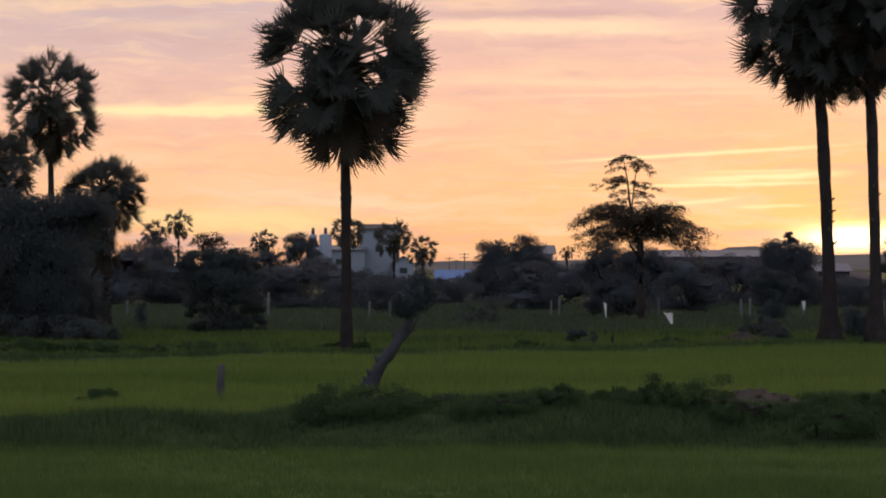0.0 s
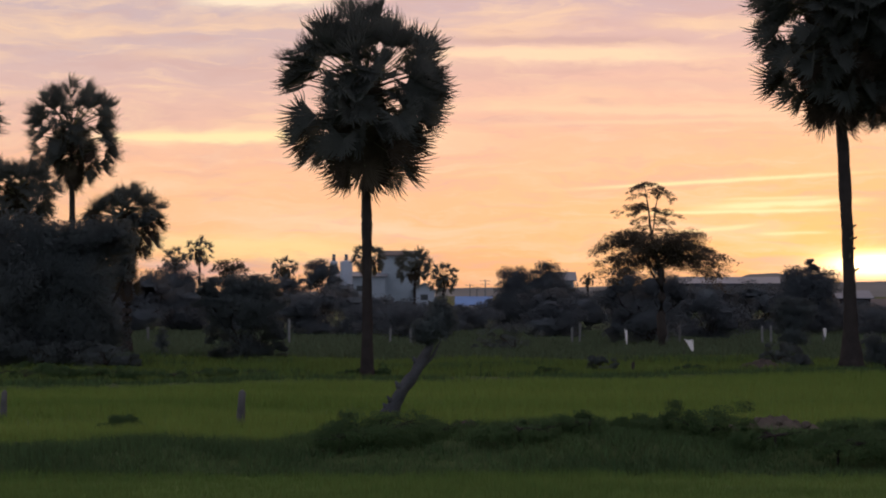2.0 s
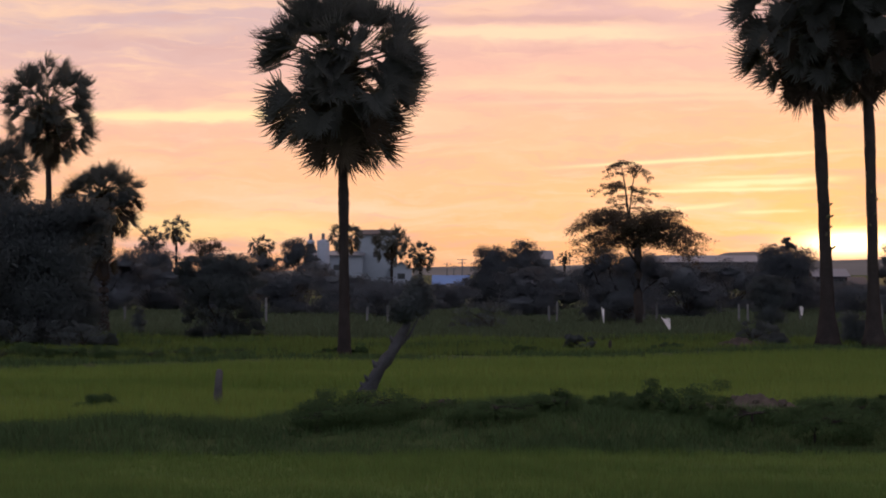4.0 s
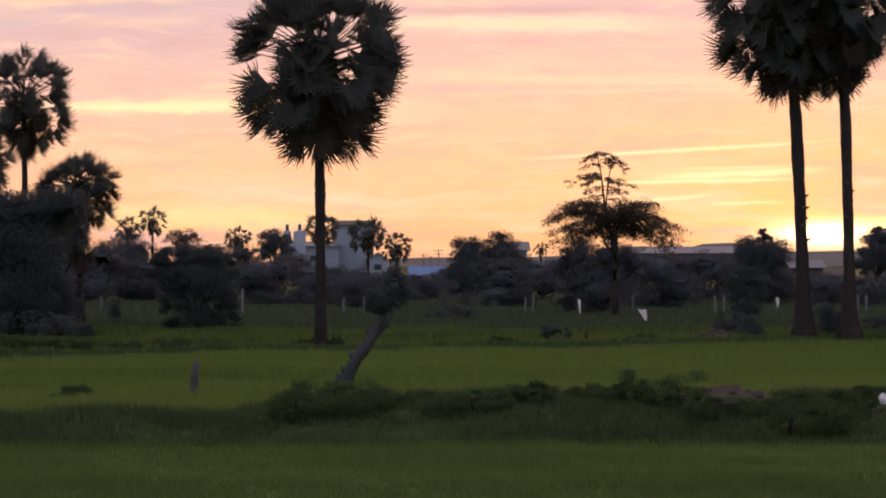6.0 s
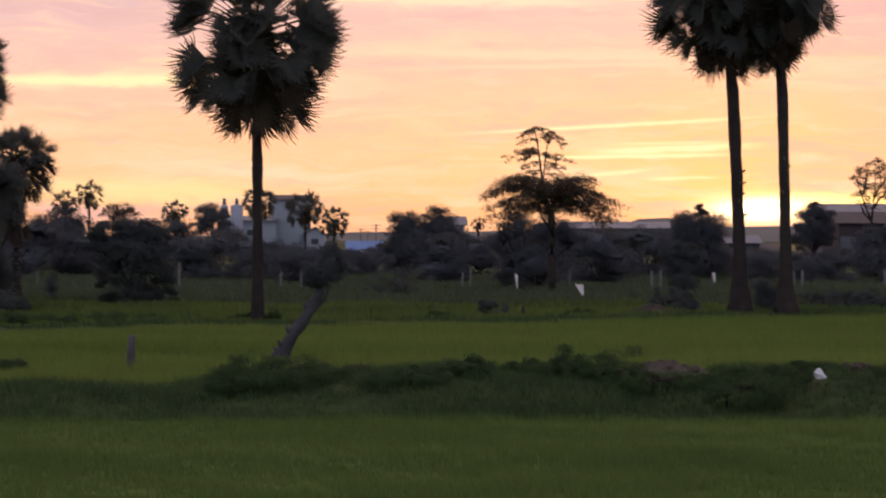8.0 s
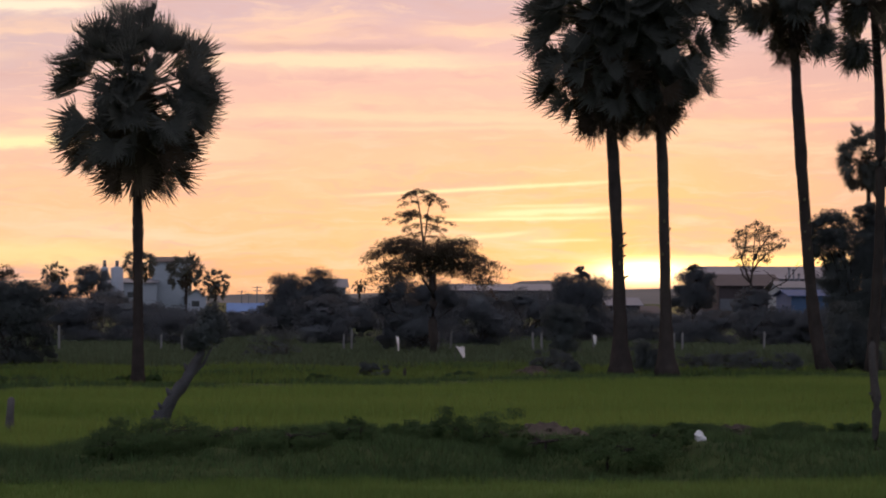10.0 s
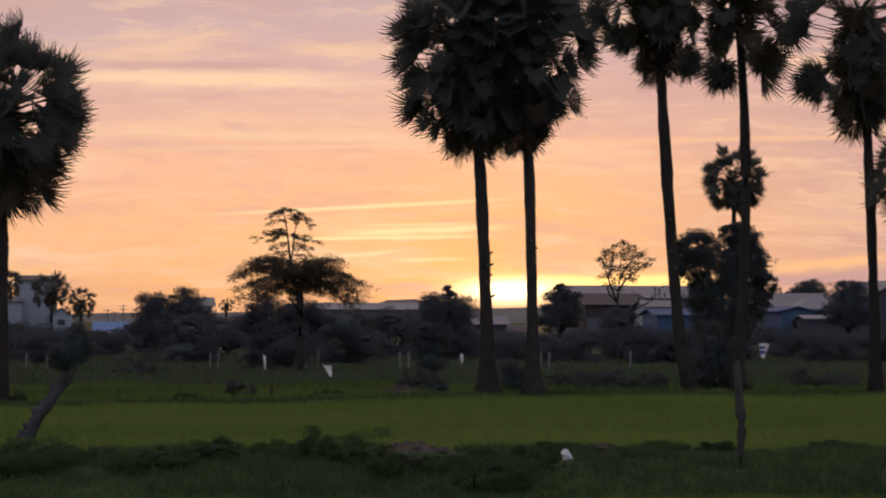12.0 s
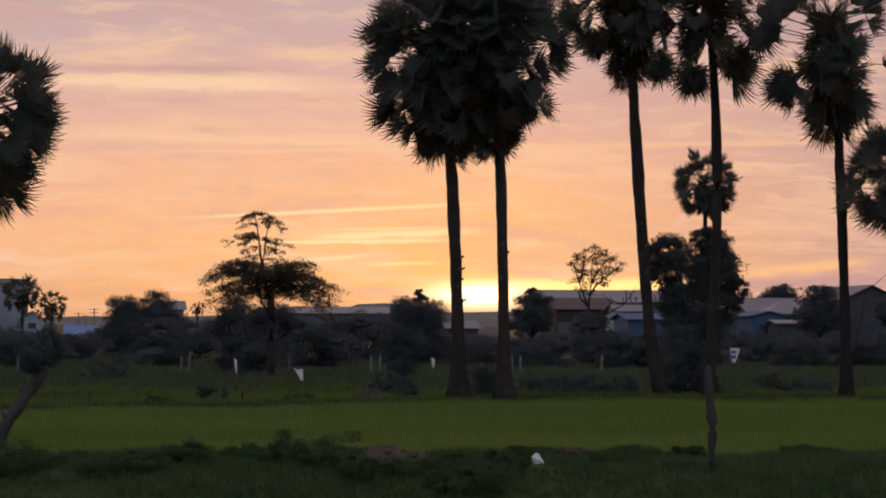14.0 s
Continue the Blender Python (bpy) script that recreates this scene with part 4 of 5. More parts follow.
layered_tree(10.391, 158, 8.75,
             [(-3.73, 4.9), (-3.4, 5.3), (-3.01, 5.65), (-2.62, 5.7), (-2.23, 6.0), (-1.65, 6.05), (-1.16, 5.8), (-3.3, 4.4), (-2.81, 4.0), (-2.42, 4.7), (-1.84, 5.0), (-2.52, 3.5), (-0.87, 5.2), (0.43, 5.9), (0.77, 6.1), (1.29, 6.0), (1.63, 6.0), (1.98, 5.6), (2.41, 5.3), (2.84, 5.0),
              (3.18, 4.85), (2.92, 4.2), (2.88, 3.5), (2.67, 3.9), (2.24, 4.6), (1.2, 5.3), (0.6, 5.2), (-2.04, 5.5), (1.03, 5.6), (-0.39, 5.7), (0.17, 5.4), (-0.6, 6.15), (-0.1, 6.25), (0.4, 6.2), (-0.9, 6.1), (-3.3, 3.7), (-2.2, 4.0), (2.9, 3.3), (-3.0, 4.5), (2.2, 4.9), (3.35, 4.5), (3.4, 4.0), (3.2, 3.6), (1.5, 6.2), (2.3, 5.9), (-2.6, 5.95), (-3.5, 5.1)],
             [(8.6, -1.5, 8.4, 9), (8.6, -1.1, 8.65, 6), (8.5, -0.45, 8.75, 5), (8.3, 0.1, 8.5, 7), (8.3, 0.45, 8.25, 8), (8.2, 0.75, 7.85, 7), (8.0, -1.45, 8.1, 5),
              (7.6, -2.1, 7.1, 10), (7.5, -1.75, 7.5, 9), (7.4, -1.3, 7.35, 6), (7.4, -1.8, 6.9, 6), (7.3, 0.3, 7.25, 7), (7.2, 0.7, 6.95, 9),
              (6.9, -1.55, 6.7, 8), (6.9, 0.5, 6.6, 7), (6.7, 0.2, 6.65, 5), (6.4, -1.3, 6.3, 6), (6.3, -1.8, 6.1, 6), (6.2, 0.3, 6.2, 4)], 41,
             "open tree with a tiered mast over a broad umbrella crown")

# ---------------------------------------------------------------- thickets and broad-leaved trees
leafy_tree("tree", -16.285, 118, [(-0.00, 0.00, 4.41, 1.48, 1.19, 1.35), (1.68, 0.00, 5.04, 1.39, 1.12, 0.72), (-1.24, 0.00, 4.19, 1.80, 1.44, 1.69), (0.90, 0.00, 3.29, 1.39, 1.12, 1.57), (-0.67, 0.00, 1.72, 1.80, 1.44, 1.57), (1.13, 0.00, 1.27, 1.35, 1.08, 1.35)], 0.22, "leaf", 0.11, 430, 140, 51,
           "dense dark broad-leaved tree by the paddy", group="thicket by the paddy")
leafy_tree("tree", -19.325, 116, [(-0.00, 0.00, 4.61, 1.66, 1.33, 1.44), (0.88, 0.00, 3.06, 1.55, 1.24, 1.77), (-0.66, 0.00, 2.62, 1.55, 1.24, 1.77), (0.22, 0.00, 1.07, 1.77, 1.42, 1.33)], 0.2, "leaf", 0.11, 340, 130, 52,
           "dense dark broad-leaved tree by the paddy", group="thicket by the paddy")
leafy_tree("tree", -15.587, 126, [(0.12, 0.00, 4.29, 1.06, 0.85, 1.20), (-0.31, 0.00, 2.49, 0.72, 0.58, 1.56), (-0.65, 0.00, 0.93, 0.96, 0.77, 1.20), (1.68, 0.00, 5.92, 0.62, 0.50, 0.34)], 0.16, "leaf", 0.11, 240, 120, 53,
           "dark tree leaning out of the thicket", group="thicket by the paddy")
for u, w, h, k in ((-16.602, 2.6, 1.5, 61), (-14.972, 2.4, 1.4, 62), (-13.898, 1.6, 1.2, 63), (-18.558, 2.8, 1.6, 64), (-13.244, 1.6, 0.7, 65)):
    shrub(u, 114.5 + (k % 3), w, h, k, "low dark shrub at the foot of the thicket", group="shrubs at the thicket")
leafy_tree("tree", -10.039, 132, [(-1.69, 0.00, 2.65, 0.65, 0.52, 0.38), (-0.88, 0.00, 3.05, 0.96, 0.76, 0.45), (0.38, 0.00, 3.15, 1.11, 0.89, 0.45), (1.43, 0.00, 2.60, 0.70, 0.56, 0.65), (0.00, 0.00, 2.22, 1.51, 1.21, 0.65), (-1.01, 0.00, 1.19, 0.50, 0.40, 0.96), (0.83, 0.00, 1.19, 0.86, 0.68, 1.06), (1.84, 0.00, 0.64, 0.35, 0.28, 0.60), (0.00, 0.00, 0.34, 1.26, 1.01, 0.40)], 0.11, "leaf", 0.11, 240, 120, 54,
           "low spreading dark tree on the bank")
leafy_tree("shrub", -14.152, 138, [(0.00, 0.00, 0.36, 0.34, 0.27, 0.53), (0.00, 0.00, 0.88, 0.21, 0.17, 0.32)], 0.03, "leaf", 0.09, 34, 40, 55, "small cone-shaped dark shrub", "shrub")
leafy_tree("tree", 5.881, 255, [(-1.70, 0.00, 3.67, 1.56, 1.24, 1.56), (0.97, 0.00, 3.92, 1.46, 1.17, 1.65), (-0.24, 0.00, 1.97, 2.92, 2.33, 1.94), (2.19, 0.00, 2.22, 1.46, 1.17, 1.70), (-2.67, 0.00, 1.49, 1.22, 0.97, 1.70)], 0.25, "leaf_far_hazed", 0.13, 420, 110, 56,
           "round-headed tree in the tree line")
leafy_tree("tree", 10.564, 170, [(-1.46, 0.00, 3.4, 1.10, 0.88, 0.97), (-2.3, 0.00, 2.9, 0.8, 0.7, 0.9), (0.26, 0.00, 3.20, 1.36, 1.09, 1.10), (1.62, 0.00, 2.88, 0.91, 0.73, 0.97), (-0.32, 0.00, 1.42, 2.14, 1.71, 1.13), (-1.95, 0.00, 1.10, 0.81, 0.65, 0.81)], 0.13, "leaf_far_hazed", 0.11, 190, 90, 57,
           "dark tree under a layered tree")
leafy_tree("tree", 24.058, 210, [(0.00, 0.00, 3.71, 1.80, 1.44, 1.20), (-1.00, 0.00, 2.91, 1.40, 1.12, 1.28), (1.20, 0.00, 3.11, 1.20, 0.96, 1.40), (0.40, 0.00, 4.71, 0.60, 0.48, 0.56), (0.20, 0.00, 1.71, 2.00, 1.60, 1.40)], 0.2, "leaf_far_hazed", 0.13, 220, 100, 58,
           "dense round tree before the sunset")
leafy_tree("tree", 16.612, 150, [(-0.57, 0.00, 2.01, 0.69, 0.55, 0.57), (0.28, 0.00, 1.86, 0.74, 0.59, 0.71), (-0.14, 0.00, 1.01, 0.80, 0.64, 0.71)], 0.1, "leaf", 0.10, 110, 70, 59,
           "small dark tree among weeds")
leafy_tree("tree", 33.187, 215, [(0.20, 0.00, 4.04, 1.31, 1.05, 1.23), (-0.63, 0.00, 3.00, 1.02, 0.82, 1.02), (0.84, 0.00, 3.21, 0.90, 0.72, 1.02), (0.20, 0.00, 4.99, 0.57, 0.46, 0.49)], 0.16, "leaf_far_hazed", 0.13, 150, 90, 71,
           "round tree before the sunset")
def open_tree(x, y, seed, label):
    """A small thin tree: a crooked trunk that forks, a bare bough leaning out, and loose tufts of leaves at the twig ends."""
    rng, fast = random.Random(seed), np.random.default_rng(seed)
    ob = thing("tree", x, y, float(land(x, y)) - 0.03, label, "tree")
    up = float(sunk(y))
    bm = bmesh.new()
    tube(bm, [(0.1, 0, 0), (0.08, 0, 1.2), (0.12, 0, 2.4), (-0.05, 0, 3.3), (-0.2, 0, 4.2 + up)], [0.27, 0.2, 0.16, 0.13, 0.1], 8, True, 0.1, rng)
    part("trunk", bm, M["bark"], ob, "crooked dark trunk")
    fork = Vector((-0.2, 0, 4.15 + up))
    limbs = [[fork, (-0.55, 0.1, 5.0), (-0.85, 0.2, 5.9), (-1.2, 0.1, 6.9)], [fork, (-0.1, 0, 5.0), (0.0, -0.1, 5.9), (0.1, 0, 7.9)],
             [(-0.1, 0, 5.0), (0.4, 0.2, 5.7), (0.95, 0.3, 6.2), (1.75, 0.2, 6.8)], [(0.0, -0.1, 5.9), (0.45, -0.3, 6.7), (1.05, -0.4, 7.5)], [(-0.85, 0.2, 5.9), (-0.55, 0.4, 6.7), (-0.4, 0.5, 7.8)],
             [(0.08, 0, 3.0), (0.7, 0.1, 3.3), (1.6, 0, 3.9), (2.4, 0, 4.3), (3.1, 0, 5.2)], [(0.7, 0.1, 3.3), (1.3, 0.2, 3.9), (1.5, 0.3, 4.5)], [(-0.2, 0, 4.15), (-0.8, -0.2, 4.7), (-1.0, -0.2, 5.3)]]
    ends = []
    for k, path in enumerate(limbs):
        bm = bmesh.new()
        path = [Vector(p) + Vector((0, 0, 0 if p is fork else up)) for p in path]
        tube(bm, path, [0.085 * (1 - 0.2 * i) for i in range(len(path))], 6, True, 0.1, rng)
        for i in range(1, len(path)):
            for _ in range(5 if k < 5 else 2):
                tip = path[i] + Vector((rng.uniform(-0.75, 0.75), rng.uniform(-0.7, 0.7), rng.uniform(-0.25, 0.65)))
                tube(bm, limb_points(rng, path[i], tip, 0.12, 3), [0.028, 0.022, 0.016, 0.01], 4)
                if tip.z > 5.6 + up and k < 5:
                    ends.append(tip)
        part("limb", bm, M["bark"], ob)
    tufts = [(-1.25, 7.3), (-1.0, 7.9), (-0.5, 8.2), (0.1, 8.3), (0.7, 8.1), (1.2, 7.9), (1.5, 7.6), (1.95, 6.95), (1.65, 6.7), (1.3, 6.9), (-0.8, 6.9), (-0.3, 7.4), (0.3, 7.7), (0.9, 7.35), (-0.3, 6.6), (0.5, 6.7), (-1.0, 6.2), (1.0, 5.75), (-0.7, 5.4)]
    for tx, tz in tufts:
        for _ in range(4):
            ends.append(Vector((tx + rng.gauss(0, 0.2), rng.uniform(-0.7, 0.7), tz + up + rng.gauss(0, 0.13))))
    part("crown", triangles("crown", leaves(fast, ends, [(0.17, 0.17, 0.1)] * len(ends), 26, 0.11), M["leaf_dry"]), None, ob, "thin tufts of leaves with sky between")


open_tree(37.115, 212, 72, "small open tree with a forked trunk and thin crown")
leafy_tree("shrub", 36.05, 205, [(-0.20, 0.00, 1.63, 1.48, 1.19, 1.17), (-1.20, 0.00, 2.22, 0.86, 0.69, 0.86), (-0.08, 0.00, 2.94, 1.02, 0.81, 0.94)], 0.08, "leaf_far_hazed", 0.12, 80, 80, 73, "shrub at the foot of an open tree", "shrub")
leafy_tree("tree", 29.02, 138, [(-1.24, 0.00, 6.21, 0.95, 0.76, 0.89), (-0.28, 0.00, 5.36, 1.26, 1.01, 1.26), (1.16, 0.00, 6.66, 0.63, 0.51, 0.74), (1.08, 0.00, 5.37, 1.00, 0.80, 1.26), (0.41, 0.00, 3.22, 1.32, 1.05, 1.58), (-0.40, 0.00, 1.35, 1.05, 0.84, 1.45), (2.18, 0.00, 4.44, 0.53, 0.42, 0.58), (1.50, 0.00, 3.77, 0.79, 0.63, 0.79), (0.5, 0.1, 7.0, 0.6, 0.5, 0.5), (1.35, 0.1, 6.1, 0.65, 0.6, 0.8), (1.6, 0.1, 5.0, 0.6, 0.5, 0.7), (-1.6, 0.1, 5.4, 0.6, 0.5, 0.6), (-0.8, 0.1, 4.0, 0.75, 0.7, 0.85), (-0.55, 0.1, 2.7, 0.8, 0.7, 0.95)], 0.18, "leaf",
           0.11, 610, 110, 74, "dark many-headed tree between two palms", airy=True)
leafy_tree("shrub", 25.831, 124, [(-0.24, 0.00, 1.73, 0.76, 0.61, 1.18), (0.50, 0.00, 1.01, 0.71, 0.57, 1.06), (-0.60, 0.00, 0.53, 0.59, 0.47, 0.71), (0.87, 0.00, 0.29, 0.71, 0.57, 0.47)], 0.06, "leaf", 0.09, 120, 80, 75,
           "dense dark shrub between palm trunks", "shrub")
leafy_tree("shrub", 16.424, 119, [(-0.13, 0.00, 0.71, 0.45, 0.36, 0.64), (0.29, 0.00, 0.59, 0.36, 0.29, 0.50)], 0.05, "leaf", 0.1, 50, 44, 76, "dark shrub growing between twin palm trunks", "shrub")
for x14, w, h, d, k in ((20.26, 1.9, 0.95, 122, 77), (21.516, 1.8, 1.1, 121, 78), (22.633, 1.9, 1.0, 120, 79), (30.135, 2.2, 1.0, 124, 80), (32.129, 1.8, 0.9, 126, 87), (19.94, 1.6, 0.9, 126, 88),
                        (13.408, 1.4, 0.6, 118, 81), (2.37, 2.5, 1.7, 148, 82), (5.128, 0.9, 0.85, 114, 83), (12.697, 1.2, 1.4, 122, 84),
                        (13.26, 1.2, 0.9, 124, 85), (1.623, 1.6, 0.7, 152, 86)):
    shrub(x14, d, w, h, k, "low dark shrub in the rough grass", group="shrubs beyond the paddy")
# rank shrubs along the far bank of the paddy and about the foot of the tall palm
for k, (u, d, w, h) in enumerate(((-15.445, 96, 1.7, 0.7), (-14.496, 97, 1.8, 0.75), (-13.338, 98, 1.6, 0.6), (-12.217, 98, 1.5, 0.7), (-11.021, 99, 1.7, 0.55),
                                  (-9.893, 100, 1.4, 0.45), (-8.463, 100, 1.7, 0.5), (-7.393, 101, 1.2, 0.4), (-3.983, 105, 0.7, 0.4), (-3.042, 105, 0.6, 0.4),
                                  (2.95, 106, 1.0, 0.35), (8.53, 113, 1.1, 0.4))):
    shrub(u, d, w, h, 120 + k, "dark rank shrub on the low paddy bank", "weed_leaf", group="shrubs on the far bank", size=0.07, clumps=34, per=60)
# shrubs and rank growth on the near bank
for u, d, w, h, k in ((-1.576, 52, 1.7, 0.8, 91), (-2.178, 51, 1.5, 0.6, 92), (-0.647, 53, 1.5, 0.5, 93), (4.253, 53, 1.1, 0.95, 94), (3.459, 54, 1.3, 0.6, 95),
                      (6.202, 49.6, 1.5, 0.8, 96), (7.155, 51, 1.2, 0.5, 97), (2.182, 53, 1.2, 0.5, 99), (0.933, 51, 1.1, 0.42, 100),
                      (8.811, 54, 1.2, 0.45, 101), (12.558, 60, 0.8, 0.5, 102), (10.919, 57, 1.0, 0.42, 103), (14.442, 58, 1.2, 0.4, 104),
                      (5.308, 51, 1.2, 0.42, 108)):
    shrub(u, d, w, h * 0.95, k, "low leafy weed bush on the grassy bank", "weed_leaf", "bushes on the bank", 0.04, 60, 110)


leafy_tree("shrub", -7.349, 63, [(0.02, 0, 0.22, 0.34, 0.3, 0.2), (-0.26, 0, 0.13, 0.26, 0.24, 0.13), (0.28, 0, 0.14, 0.25, 0.2, 0.13)], 0.02, "weed_leaf", 0.04, 90, 110, 98,
           "low leafy tuft standing in the rice", "shrub", "bushes on the bank", raised=False)


# ---------------------------------------------------------------- the leaning stump, the pole and the posts
def leaning_stump():
    rng = random.Random(5)
    x, y = -1.935, 72.0
    ob = thing("leaning_tree", x, y, float(land(x, y)) - 0.05, "old leaning tree stump with a small bushy head", "tree")
    bm = bmesh.new()
    pts = [(0, 0, 0), (0.1, 0.01, 0.2), (0.2, 0.02, 0.36), (0.3, 0.0, 0.5), (0.40, 0.0, 0.68), (0.55, -0.02, 0.84), (0.69, 0.0, 1.0), (0.82, 0.0, 1.22), (0.93, 0.02, 1.42), (1.04, 0.02, 1.6), (1.1, 0.03, 1.9)]
    pts = [(a, b, c * 1.1) for a, b, c in pts]
    tube(bm, pts, [0.23, 0.185, 0.15, 0.165, 0.13, 0.145, 0.115, 0.14, 0.12, 0.10, 0.04], 11, True, 0.2, rng)
    tube(bm, [(0.8, 0, 1.2), (1.1, 0.1, 1.5), (1.3, 0.12, 1.9)], [0.06, 0.04, 0.02], 6)
    for k, side, size in ((1, -1, 0.11), (2, -1, 0.08), (4, -1, 0.10), (5, 1, 0.07), (7, -1, 0.09), (8, 1, 0.06)):
        px, py, pz = pts[k]
        tube(bm, [(px, py, pz), (px + side * 0.12, -0.05, pz + 0.10 + 0.04 * side), (px + side * 0.19, -0.06, pz + 0.17)], [size, size * 0.75, size * 0.2], 7, True, 0.25, rng)
    part("trunk", bm, M["stump_bark"], ob, "cracked grey trunk")
    fast = np.random.default_rng(5)
    centres, spread = [], []
    for cx, cz, rx, rz, count in ((1.08, 2.17, 0.42, 0.30, 50), (1.30, 2.42, 0.36, 0.34, 46), (0.88, 2.07, 0.28, 0.22, 24), (1.3, 2.72, 0.22, 0.26, 22)):
        for _ in range(count):
            d = Vector((rng.gauss(0, 1), rng.gauss(0, 1), rng.gauss(0, 1))).normalized() * rng.uniform(0.2, 1) ** 0.4
            centres.append((cx + rx * d.x, rx * d.y, cz + rz * d.z))
            spread.append((0.09, 0.09, 0.07))
    part("crown", triangles("crown", leaves(fast, centres, spread, 50, 0.06), M["leaf"]), None, ob)


leaning_stump()


def rough_pole():
    rng = random.Random(8)
    x, y = 11.188, 51.6
    ob = thing("wooden_pole", x, y, float(land(x, y)) - 0.1, "knotty dead tree pole standing in the weeds", "pole")
    bm = bmesh.new()
    pts = [(0.03, 0, 0), (0.02, 0, 0.35), (0.035, 0, 0.75), (0.03, 0.01, 1.0), (0.0, 0, 1.35), (-0.025, 0, 1.6), (-0.045, 0, 1.95), (-0.04, 0, 2.1)]
    tube(bm, pts, [0.085, 0.07, 0.075, 0.09, 0.07, 0.065, 0.06, 0.02], 9, True, 0.25, rng)
    for z in (0.72, 1.02, 1.5):
        tube(bm, [(0.0, 0, z), (0.09 * rng.choice((-1, 1)), 0.02, z + 0.09)], [0.045, 0.02], 6)
    part("shaft", bm, M["grey_bark"], ob)


rough_pole()


def stub_post(x, y, w, h, tilt, label, mat="old_wood"):
    ob = thing("wooden_post", x, y, float(land(x, y)) - 0.08, label, "post", "posts in the paddy")
    rng = random.Random(int(100 * (x + 50)))
    bm = bmesh.new()
    tube(bm, [(0, 0, 0), (tilt * 0.3, 0, h * 0.35), (tilt * 0.7, 0, h * 0.7), (tilt, 0, h), (tilt * 1.1, 0, h + 0.06)], [w * 0.5, w * 0.52, w * 0.47, w * 0.43, w * 0.2], 8, True, 0.12, rng)
    part("shaft", bm, M[mat], ob)


stub_post(-5.032, 66.0, 0.18, 0.86, 0.04, "weathered grey stump of a post in the paddy")
stub_post(-10.941, 70.0, 0.17, 0.72, 0.02, "weathered grey stump of a post in the paddy")
stub_post(6.333, 113.0, 0.13, 0.45, 0.02, "short dark stake in the rough grass", "bark")


def fence_post(x, y, h, k):
    ob = thing("fence_post", x, y, float(land(x, y)) - 0.06, "pale square concrete fence post in weeds", "fence post", "fence posts")
    bm = bmesh.new()
    box(bm, -0.06, 0.06, -0.06, 0.06, 0, h + 0.12, 0.012)
    for v in bm.verts:
        v.co.x += v.co.z * 0.03 * math.sin(k * 2.1)
    part("shaft", bm, M["concrete"], ob)


for k, (u, h) in enumerate(((-10.295, 1.5), (-4.459, 0.95), (-3.246, 0.95), (6.131, 1.0), (6.59, 1.25), (9.934, 1.0), (11.672, 1.15), (12.426, 1.2),
                            (17.18, 1.1), (17.737, 1.1), (20.688, 0.9), (25.54, 1.1), (26.098, 1.1), (30.786, 1.2), (34.95, 1.0), (-18.491, 1.0))):
    fence_post(u, 172 + (k * 37 % 5) * 0.3, h, k)


def flag(x, y, bottom, wide, tall, skew, seed, label, printed=False):
    """A rag of white sheeting on a thin stake, to scare birds."""
    rng = random.Random(seed)
    base = float(land(x, y))
    bottom += 0.2
    ob = thing("scare_flag", x, y, base - 0.05, label, "flag", "bird-scaring flags")
    bm = bmesh.new()
    tube(bm, [(0, 0, 0), (0.01, 0, (bottom + tall) * 0.5), (0.02, 0, bottom + tall + 0.06)], [0.018, 0.015, 0.012], 6)
    part("stake", bm, M["old_wood"], ob)
    bm = bmesh.new()
    grid = []
    for j in range(9):
        row = []
        for i in range(9):
            s, v = i / 8, j / 8
            row.append(bm.verts.new((0.02 + s * wide * (0.35 + 0.65 * v) + skew * (1 - v), 0.06 * math.sin(s * 5 + v * 3 + seed) * s, bottom + tall * v - 0.12 * s * tall + 0.03 * math.sin(s * 7 + seed))))
        grid.append(row)
    for j in range(8):
        for i in range(8):
            bm.faces.new((grid[j][i], grid[j][i + 1], grid[j + 1][i + 1], grid[j + 1][i])).smooth = True
    bmesh.ops.solidify(bm, geom=bm.faces[:], thickness=0.006)
    cloth = part("cloth", bm, M["cloth"], ob, "torn white plastic sheet")
    if printed:
        for j, (z0, z1) in enumerate(((0.25, 0.5), (0.6, 0.8))):
            bm = bmesh.new()
            box(bm, 0.06, wide * 0.62, -0.085, -0.078, bottom + tall * z0 - 0.04, bottom + tall * z1 - 0.04)
            part("print", bm, M["blue_print"], cloth, "faded blue printing")


flag(7.949, 150, 0.36, 0.17, 0.72, 0.1, 1, "narrow white rag on a leaning stake")
flag(9.882, 135, 0.3, 0.42, 0.5, 0.3, 2, "white plastic rag flapping on a stake")
flag(19.78, 165, 0.5, 0.22, 0.5, 0.1, 4, "small white rag tied to a short stake")
flag(31.269, 140, 1.147, 0.5, 0.7, 0.1, 3, "white printed sack hung on a stake", True)


def litter_bag():
    x, y = 8.148, 52.0
    ob = thing("plastic_bag", x, y, float(land(x, y)) + 0.02, "crumpled white plastic bag caught in weeds", "bag")
    bm = bmesh.new()
    bmesh.ops.create_icosphere(bm, subdivisions=3, radius=0.088)
    for v in bm.verts:
        k = noise.noise(v.co * 13) * 0.5 + noise.noise(v.co * 30) * 0.3
        v.co *= 1 + k
        v.co.z = max(0, v.co.z * 1.0 + 0.12 - 0.35 * abs(v.co.x))
        v.co.x *= 1.15
    part("bag", bm, M["cloth"], ob)


litter_bag()


